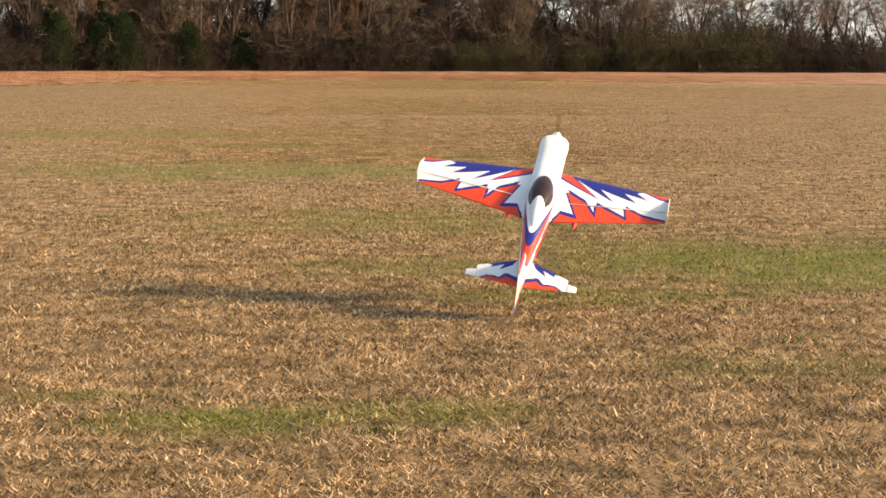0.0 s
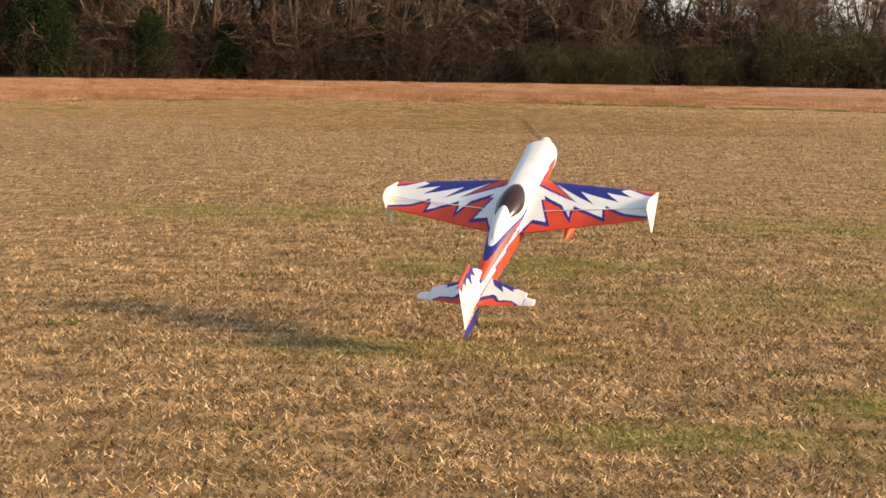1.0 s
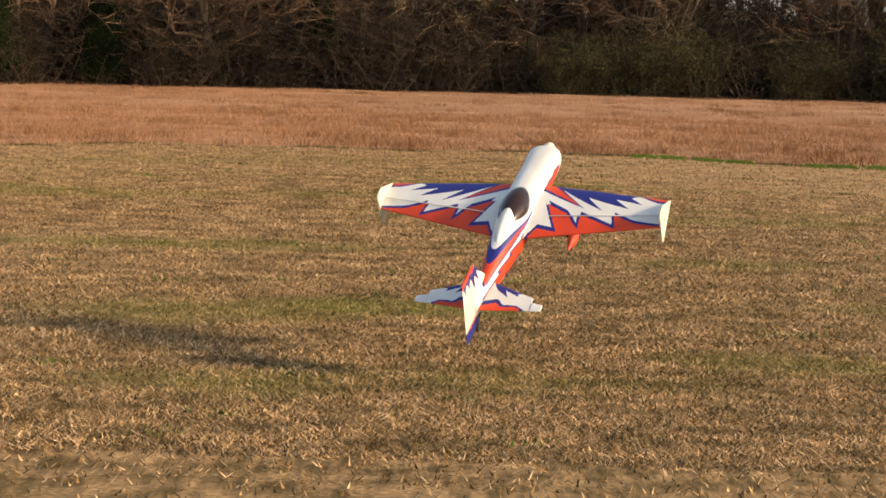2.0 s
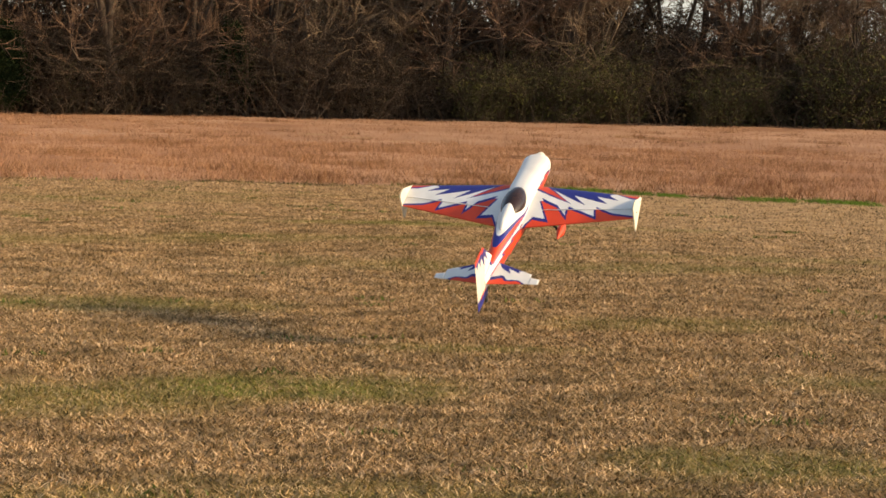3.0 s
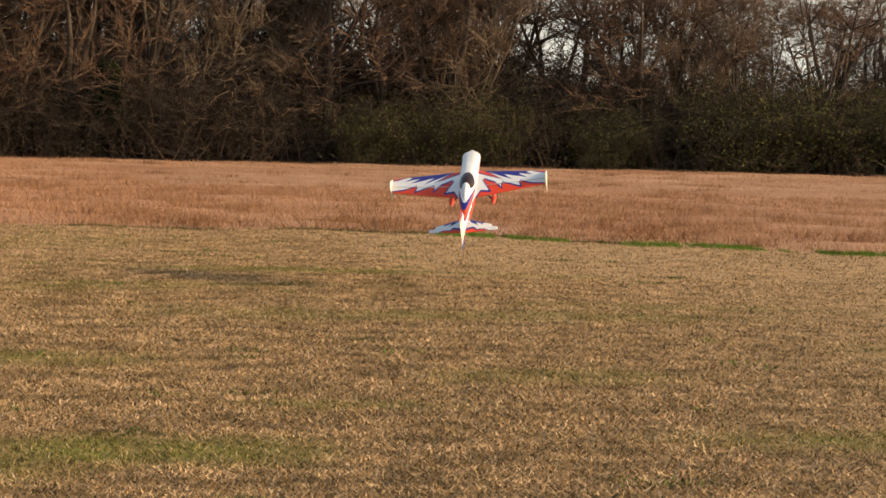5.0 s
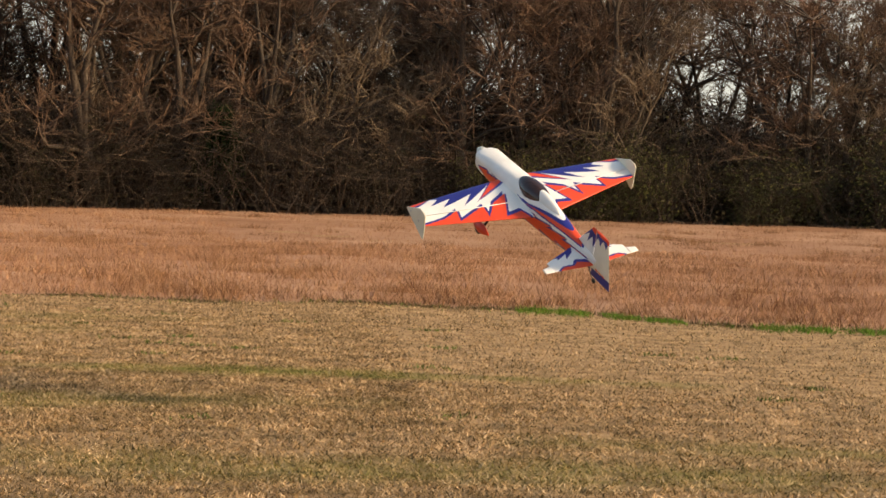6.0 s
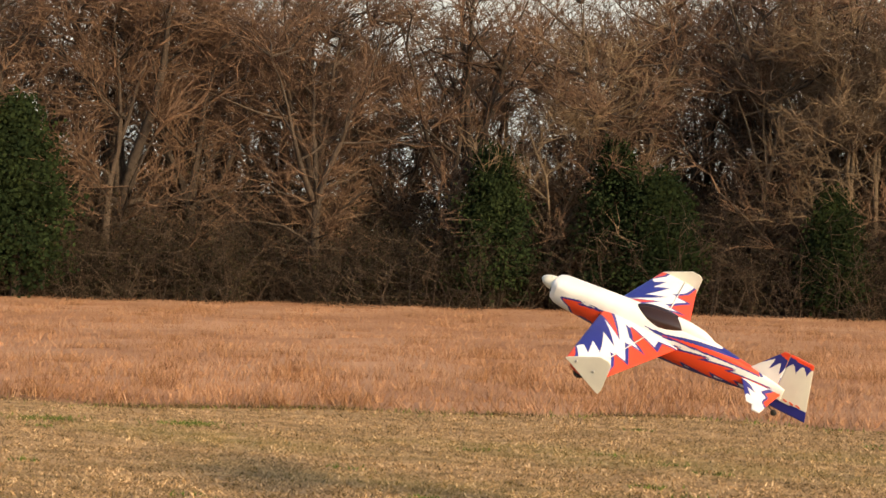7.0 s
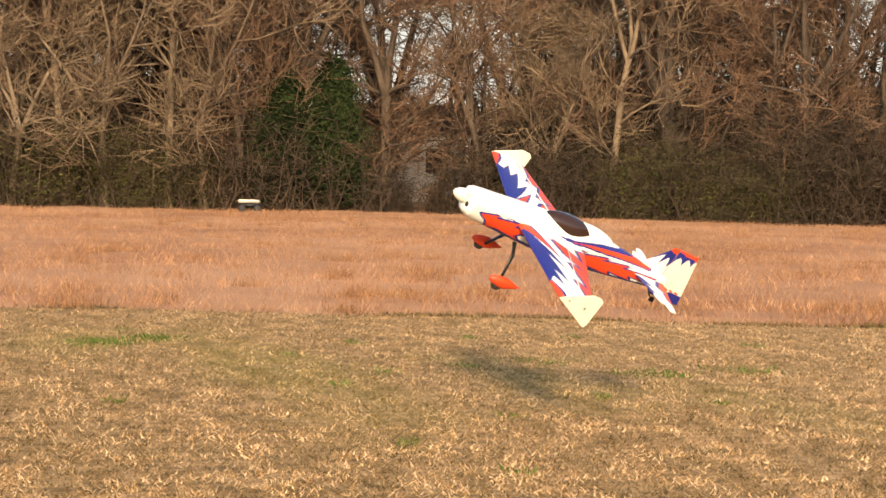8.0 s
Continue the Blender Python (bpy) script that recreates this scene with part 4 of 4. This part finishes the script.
def build_aeroplane():
    plane = new("model_aeroplane")
    plane.scale = (1.22, 1.22, 1.22)
    tagged(plane, "white radio-controlled aerobatic aeroplane with orange and blue lightning trim, hovering nose-up", "aeroplane")
    build_body(plane)
    le0, te0, le1, te1 = CHORD

    for sgn in (1, -1):
        # wing panel, then the aileron behind its hinge gap
        def wing_shape(u, v, sgn=sgn):
            le, te = le0 + (le1 - le0) * u, te0 + (te1 - te0) * u
            return sgn * (0.05 + (SPAN - 0.05) * u), le + (te - le) * v, 0.0, (le - te)

        bm = flat_surface(64, 190, wing_shape, 0.34, wing_paint)
        part("wing", bm, (MAT_WHITE, MAT_ORANGE, MAT_BLUE), plane, "white wing with blue and orange lightning trim", smooth=False)

        # hinge line as a shallow strip of the aileron seam
        def seam(u):
            le, te = le0 + (le1 - le0) * u, te0 + (te1 - te0) * u
            return le + (te - le) * 0.66
        z0 = 0.34 * 0.30 * (0.42 * math.sqrt(0.66) * 0.34 ** 0.8 + 0.02) + 0.001
        s0, s1 = 0.16, 0.985
        x0, x1 = sgn * (0.05 + 0.55 * s0), sgn * (0.05 + 0.55 * s1)
        part("aileron_hinge", rod([(x0, seam(s0), z0 + 0.004), (x1, seam(s1), z0 - 0.002)], [0.0022, 0.0022], 6), MAT_WHITE, plane, "white hinge seam")

        plate = [(0.118, 0.000), (0.104, 0.012), (-0.012, 0.072), (-0.052, 0.071), (-0.068, 0.058), (-0.066, -0.060), (-0.058, -0.080), (-0.044, -0.075), (0.095, -0.010)]
        side_plate = part("side_plate", slab(plate, 0.006, sgn * (SPAN + 0.003), 0.0018), MAT_PLATE, plane, "cream side force plate at the wing tip", smooth=False)
        for y, z in ((0.07, 0.008), (-0.01, 0.002)):
            screw = ellipsoid(sgn * (SPAN + 0.007), y, z, 0.003, 0.006, 0.006, 10)
            part("screw", screw, MAT_STEEL, side_plate, "small steel screw")

        def stab_shape(u, v, sgn=sgn):
            le = -0.475 - 0.085 * u
            te = -0.655 + 0.02 * u
            return sgn * (0.012 + 0.20 * u), le + (te - le) * v, 0.004, (le - te)
        part("tailplane", flat_surface(30, 60, stab_shape, 0.12, stab_paint), (MAT_WHITE, MAT_ORANGE, MAT_BLUE), plane, "white tailplane with orange and blue trim", smooth=False)

        def tip_shape(u, v, sgn=sgn):
            le, te = -0.585 - 0.012 * u, -0.637 + 0.004 * u
            return sgn * (0.2125 + 0.045 * u), le + (te - le) * v, 0.004, 0.18
        part("elevator_tip", flat_surface(8, 8, tip_shape, 0.10, lambda u, v, s: 0), (MAT_WHITE, MAT_ORANGE, MAT_BLUE), plane, "white balance tip of the elevator", smooth=False)

    # fin and rudder
    def fin_shape(u, v):
        le = -0.475 - 0.125 * u
        return le + (-0.625 - le) * v, 0.03 + 0.155 * u, (le + 0.625)

    def fin_paint(u, v, s):
        if u > 0.88 - 0.08 * v:
            return 1
        return 2 if u > 0.40 + 0.30 * abs(math.sin(7 * v)) - 0.1 * v else 0

    def rudder_shape(u, v):
        z = -0.065 + 0.251 * u
        te = -0.789 + 0.058 * u
        return -0.628 + (te + 0.628) * v, z, 0.14

    def rudder_paint(u, v, s):
        if u > 0.955 - 0.04 * v:
            return 1
        if u > 0.70 + 0.14 * abs(math.sin(8 * v)) + 0.08 * v or u < 0.15 + 0.04 * v:
            return 2
        return 0
    part("fin", fin_surface(fin_shape, 0.14, fin_paint), (MAT_WHITE, MAT_ORANGE, MAT_BLUE), plane, "white fin with blue and orange tip", smooth=False)
    rudder = part("rudder", fin_surface(rudder_shape, 0.12, rudder_paint), (MAT_PLATE, MAT_ORANGE, MAT_BLUE), plane, "cream rudder with dark blue foot and orange top", smooth=False)
    for sgn in (1, -1):   # a maker's mark as plain red bars
        for k, (y, w) in enumerate(((-0.672, 0.018), (-0.700, 0.020), (-0.728, 0.022))):
            bm = slab([(y, -0.012), (y - w, -0.016), (y - w, -0.009), (y, -0.004)], 0.002, sgn * 0.0095, 0.0004)
            part("mark", bm, MAT_ORANGE, rudder, "small red bar of a printed mark", smooth=False)

    # canopy: smoked glass with a white rear fairing
    def drop(p):
        return Vector((p.x * (1 - 0.25 * max(0, -p.y)), p.y, p.z))
    part("canopy", ellipsoid(0, -0.085, 0.056, 0.060, 0.145, 0.056, 28, drop), MAT_CANOPY, plane, "smoked brown canopy")
    fairing = part("canopy_fairing", ellipsoid(0, -0.180, 0.058, 0.037, 0.150, 0.053, 28, drop), MAT_WHITE, plane, "white fairing behind the canopy")
    # nose
    part("spinner", lathe([(0.001, 0.478), (0.012, 0.472), (0.022, 0.458), (0.029, 0.440), (0.032, 0.420), (0.032, 0.415)], 24), MAT_PLATE, plane, "cream pointed spinner").location = (0, 0, -0.010)
    for sgn in (1, -1):
        part("air_intake", ellipsoid(sgn * 0.040, 0.404, -0.022, 0.014, 0.014, 0.017, 14), MAT_BLACK, plane, "dark cooling intake")
    propeller = new("propeller")
    propeller.parent = plane
    propeller.location = (0, 0.432, -0.010)
    for k in (0, 1):
        bm = bmesh.new()
        rows = []
        for i in range(9):
            t = i / 8
            r = 0.03 + 0.135 * t
            c = 0.030 * (0.55 + 0.9 * t - 1.15 * t * t)
            tw = radians(42 - 26 * t)
            rows.append([bm.verts.new((s * c * math.cos(tw) * 0.5, s * c * math.sin(tw) * 0.5 + z, r)) for s, z in ((-1, 0), (0, 0.0022), (1, 0), (0, -0.0012))])
        for a, b in zip(rows, rows[1:]):
            for j in range(4):
                bm.faces.new((a[j], a[(j + 1) % 4], b[(j + 1) % 4], b[j]))
        bm.faces.new(rows[0])
        bm.faces.new(rows[-1])
        bmesh.ops.recalc_face_normals(bm, faces=bm.faces)
        if k:
            bmesh.ops.rotate(bm, cent=(0, 0, 0), matrix=Matrix.Rotation(math.pi, 3, "Y"), verts=bm.verts)
        part("blade", bm, MAT_BLADES, propeller, "translucent dark propeller blade, turning fast")

    # undercarriage
    for sgn in (1, -1):
        gx, gy, gz = sgn * 0.165, 0.125, -0.235
        part("gear_leg", rod([(sgn * 0.03, 0.105, -0.10), (sgn * 0.085, 0.108, -0.135), (gx - sgn * 0.02, gy, gz)], [0.010, 0.008, 0.006], 8), MAT_BLACK, plane, "black carbon gear leg")

        def pant(p):
            k = 1 - 0.75 * max(0, -p.y) ** 1.3
            return Vector((p.x * k, p.y, p.z * k + (0.25 * -p.y if p.y < 0 else 0)))
        spat = part("wheel_spat", ellipsoid(gx, gy - 0.015, gz, 0.021, 0.078, 0.027, 20, pant), MAT_ORANGE, plane, "orange teardrop wheel spat")
        bm = lathe([(0.012, -0.009), (0.024, -0.008), (0.027, 0.0), (0.024, 0.008), (0.012, 0.009)], 20)
        bmesh.ops.rotate(bm, cent=(0, 0, 0), matrix=Matrix.Rotation(math.pi / 2, 3, "Z"), verts=bm.verts)
        bmesh.ops.translate(bm, vec=(gx, gy + 0.012, gz - 0.018), verts=bm.verts)
        part("wheel", bm, MAT_RUBBER, spat, "small black wheel")
    part("tail_leg", rod([(0, -0.60, -0.035), (0, -0.635, -0.075), (0, -0.655, -0.083)], [0.004, 0.003, 0.003], 6), MAT_BLACK, plane, "black tail wheel wire")
    bm = lathe([(0.004, -0.005), (0.012, -0.004), (0.014, 0.0), (0.012, 0.004), (0.004, 0.005)], 14)
    bmesh.ops.rotate(bm, cent=(0, 0, 0), matrix=Matrix.Rotation(math.pi / 2, 3, "Z"), verts=bm.verts)
    bmesh.ops.translate(bm, vec=(0, -0.658, -0.088), verts=bm.verts)
    part("tail_wheel", bm, MAT_RUBBER, plane, "tiny black tail wheel")
    return plane, propeller


build_ground()
build_tall_ground()
build_woods()
build_grass()
build_weeds()
for bearing_of, distance in ((36.0, 68.0), (73.6, 67.0)):
    build_house(bearing_of, distance)
build_trailer(78.2, 50.2)
aeroplane, propeller = build_aeroplane()

PLANE_ROWS = [
    (0.0, pose(0.692, -58.099, 0.665, 37.01, 8.89, -8.08)),
    (0.1, pose(0.539, -54.225, 0.650, 37.09, 8.64, -9.32)),
    (0.2, pose(0.378, -50.346, 0.653, 37.29, 8.49, -10.61)),
    (0.3, pose(0.195, -46.467, 0.678, 37.61, 8.33, -11.72)),
    (0.4, pose(0.018, -42.595, 0.703, 37.88, 7.99, -12.70)),
    (0.5, pose(-0.070, -38.735, 0.729, 38.08, 7.36, -13.84)),
    (0.6, pose(-0.078, -34.959, 0.738, 37.97, 6.07, -15.41)),
    (0.7, pose(-0.077, -31.307, 0.716, 37.47, 4.16, -17.21)),
    (0.8, pose(-0.073, -27.731, 0.691, 36.85, 2.15, -18.92)),
    (0.9, pose(-0.071, -24.185, 0.690, 36.38, 0.57, -20.23)),
    (1.0, pose(-0.074, -20.629, 0.700, 36.08, -0.11, -20.80)),
    (1.1, pose(-0.084, -17.176, 0.712, 35.64, 1.03, -20.33)),
    (1.2, pose(-0.087, -13.586, 0.722, 35.23, 2.21, -19.75)),
    (1.3, pose(-0.067, -9.735, 0.721, 35.00, 2.15, -19.63)),
    (1.4, pose(-0.025, -6.073, 0.725, 34.74, 2.04, -19.49)),
    (1.5, pose(0.028, -2.794, 0.732, 34.46, 1.89, -19.33)),
    (1.6, pose(0.079, 0.106, 0.740, 34.18, 1.70, -19.18)),
    (1.7, pose(0.117, 2.623, 0.747, 33.89, 1.48, -19.03)),
    (1.8, pose(0.146, 4.760, 0.754, 33.60, 1.25, -18.90)),
    (1.9, pose(0.174, 6.516, 0.762, 33.29, 1.00, -18.76)),
    (2.0, pose(0.200, 7.893, 0.772, 32.99, 0.74, -18.62)),
    (2.1, pose(0.224, 8.890, 0.781, 32.69, 0.49, -18.48)),
    (2.2, pose(0.244, 9.508, 0.789, 32.40, 0.24, -18.36)),
    (2.3, pose(0.258, 9.745, 0.795, 32.11, 0.02, -18.24)),
    (2.4, pose(0.313, 10.014, 0.803, 31.76, -0.31, -18.30)),
    (2.5, pose(0.396, 10.394, 0.802, 31.57, -0.50, -18.55)),
    (2.6, pose(0.464, 10.702, 0.795, 31.64, -0.35, -18.78)),
    (2.7, pose(0.539, 11.001, 0.793, 31.75, -0.12, -18.96)),
    (2.8, pose(0.617, 11.295, 0.793, 31.87, 0.15, -19.15)),
    (2.9, pose(0.696, 11.590, 0.797, 32.01, 0.39, -19.36)),
    (3.0, pose(0.775, 11.888, 0.800, 32.13, 0.57, -19.66)),
    (3.1, pose(0.854, 12.191, 0.798, 32.01, 0.30, -19.85)),
    (3.2, pose(0.934, 12.497, 0.790, 31.54, -0.56, -19.82)),
    (3.3, pose(1.015, 12.806, 0.777, 30.90, -1.73, -19.66)),
    (3.4, pose(1.096, 13.118, 0.766, 30.30, -2.95, -19.51)),
    (3.5, pose(1.174, 13.435, 0.759, 29.93, -3.96, -19.49)),
    (3.6, pose(1.248, 13.758, 0.752, 29.75, -4.92, -19.71)),
    (3.7, pose(1.314, 14.089, 0.741, 29.60, -6.03, -20.11)),
    (3.8, pose(1.372, 14.425, 0.726, 29.48, -7.10, -20.57)),
    (3.9, pose(1.421, 14.766, 0.711, 29.42, -7.90, -20.99)),
    (4.0, pose(1.459, 15.110, 0.699, 29.42, -8.23, -21.25)),
    (4.1, pose(1.487, 15.463, 0.697, 29.83, -7.78, -21.68)),
    (4.2, pose(1.515, 15.807, 0.703, 30.43, -7.30, -22.03)),
    (4.3, pose(1.547, 16.150, 0.715, 30.83, -7.19, -21.85)),
    (4.4, pose(1.586, 16.519, 0.738, 31.20, -6.97, -21.28)),
    (4.5, pose(1.630, 16.904, 0.768, 31.53, -6.66, -20.37)),
    (4.6, pose(1.678, 17.295, 0.806, 31.83, -6.30, -19.17)),
    (4.7, pose(1.728, 17.682, 0.847, 32.10, -5.93, -17.71)),
    (4.8, pose(1.777, 18.056, 0.890, 32.34, -5.56, -16.05)),
    (4.9, pose(1.826, 18.407, 0.935, 32.54, -5.24, -14.21)),
    (5.0, pose(1.871, 18.725, 0.977, 32.70, -4.98, -12.26)),
    (5.1, pose(1.913, 19.000, 1.016, 32.81, -4.81, -10.22)),
    (5.2, pose(1.949, 19.222, 1.049, 32.87, -4.77, -8.15)),
    (5.3, pose(1.979, 19.382, 1.075, 32.86, -4.88, -6.08)),
    (5.4, pose(2.029, 19.584, 1.102, 32.11, -7.10, -2.64)),
    (5.5, pose(2.104, 19.902, 1.140, 30.84, -9.64, 1.78)),
    (5.6, pose(2.061, 19.664, 1.196, 29.79, -9.16, 7.11)),
    (5.7, pose(1.956, 18.914, 1.254, 28.93, -7.53, 13.50)),
    (5.8, pose(1.906, 18.487, 1.287, 28.46, -7.17, 18.80)),
    (5.9, pose(1.927, 18.427, 1.304, 29.08, -9.24, 23.19)),
    (6.0, pose(2.029, 18.266, 1.345, 30.06, -12.72, 27.04)),
    (6.1, pose(1.805, 17.852, 1.397, 30.17, -17.17, 31.04)),
    (6.2, pose(1.582, 18.151, 1.403, 29.43, -21.11, 35.34)),
    (6.3, pose(1.346, 19.244, 1.370, 27.50, -23.04, 40.73)),
    (6.4, pose(1.005, 20.089, 1.345, 25.07, -23.59, 47.96)),
    (6.5, pose(0.530, 20.399, 1.331, 23.32, -23.29, 55.51)),
    (6.6, pose(-0.056, 20.395, 1.272, 22.68, -22.24, 63.27)),
    (6.7, pose(-0.631, 20.362, 1.213, 23.03, -20.74, 71.47)),
    (6.8, pose(-1.193, 20.295, 1.155, 23.92, -19.11, 79.85)),
    (6.9, pose(-1.757, 20.182, 1.105, 24.92, -17.63, 88.22)),
    (7.0, pose(-2.315, 20.015, 1.078, 25.55, -16.52, 96.24)),
    (7.1, pose(-2.920, 19.735, 1.064, 25.53, -15.87, 104.51)),
    (7.2, pose(-3.579, 19.351, 1.057, 25.41, -15.61, 113.42)),
    (7.3, pose(-4.249, 18.861, 1.031, 25.45, -14.92, 123.05)),
    (7.4, pose(-4.903, 18.284, 1.019, 25.76, -14.35, 132.78)),
    (7.5, pose(-5.440, 17.716, 1.032, 26.45, -15.44, 140.63)),
    (7.6, pose(-5.899, 17.108, 1.006, 27.91, -18.62, 147.46)),
    (7.7, pose(-6.334, 16.446, 1.020, 28.95, -22.38, 154.31)),
    (7.8, pose(-6.760, 15.749, 1.016, 28.22, -24.93, 161.39)),
    (7.9, pose(-7.149, 15.023, 1.040, 26.48, -27.16, 169.08)),
    (8.0, pose(-7.469, 14.304, 1.064, 24.56, -29.29, 176.69)),
]


def motions():
    walk(aeroplane, PLANE_ROWS)
    walk(propeller, [(k / FPS, pose(0, 0.432, -0.010, 0, 77 * k, 0)) for k in range(8 * FPS + 1)])


motions()
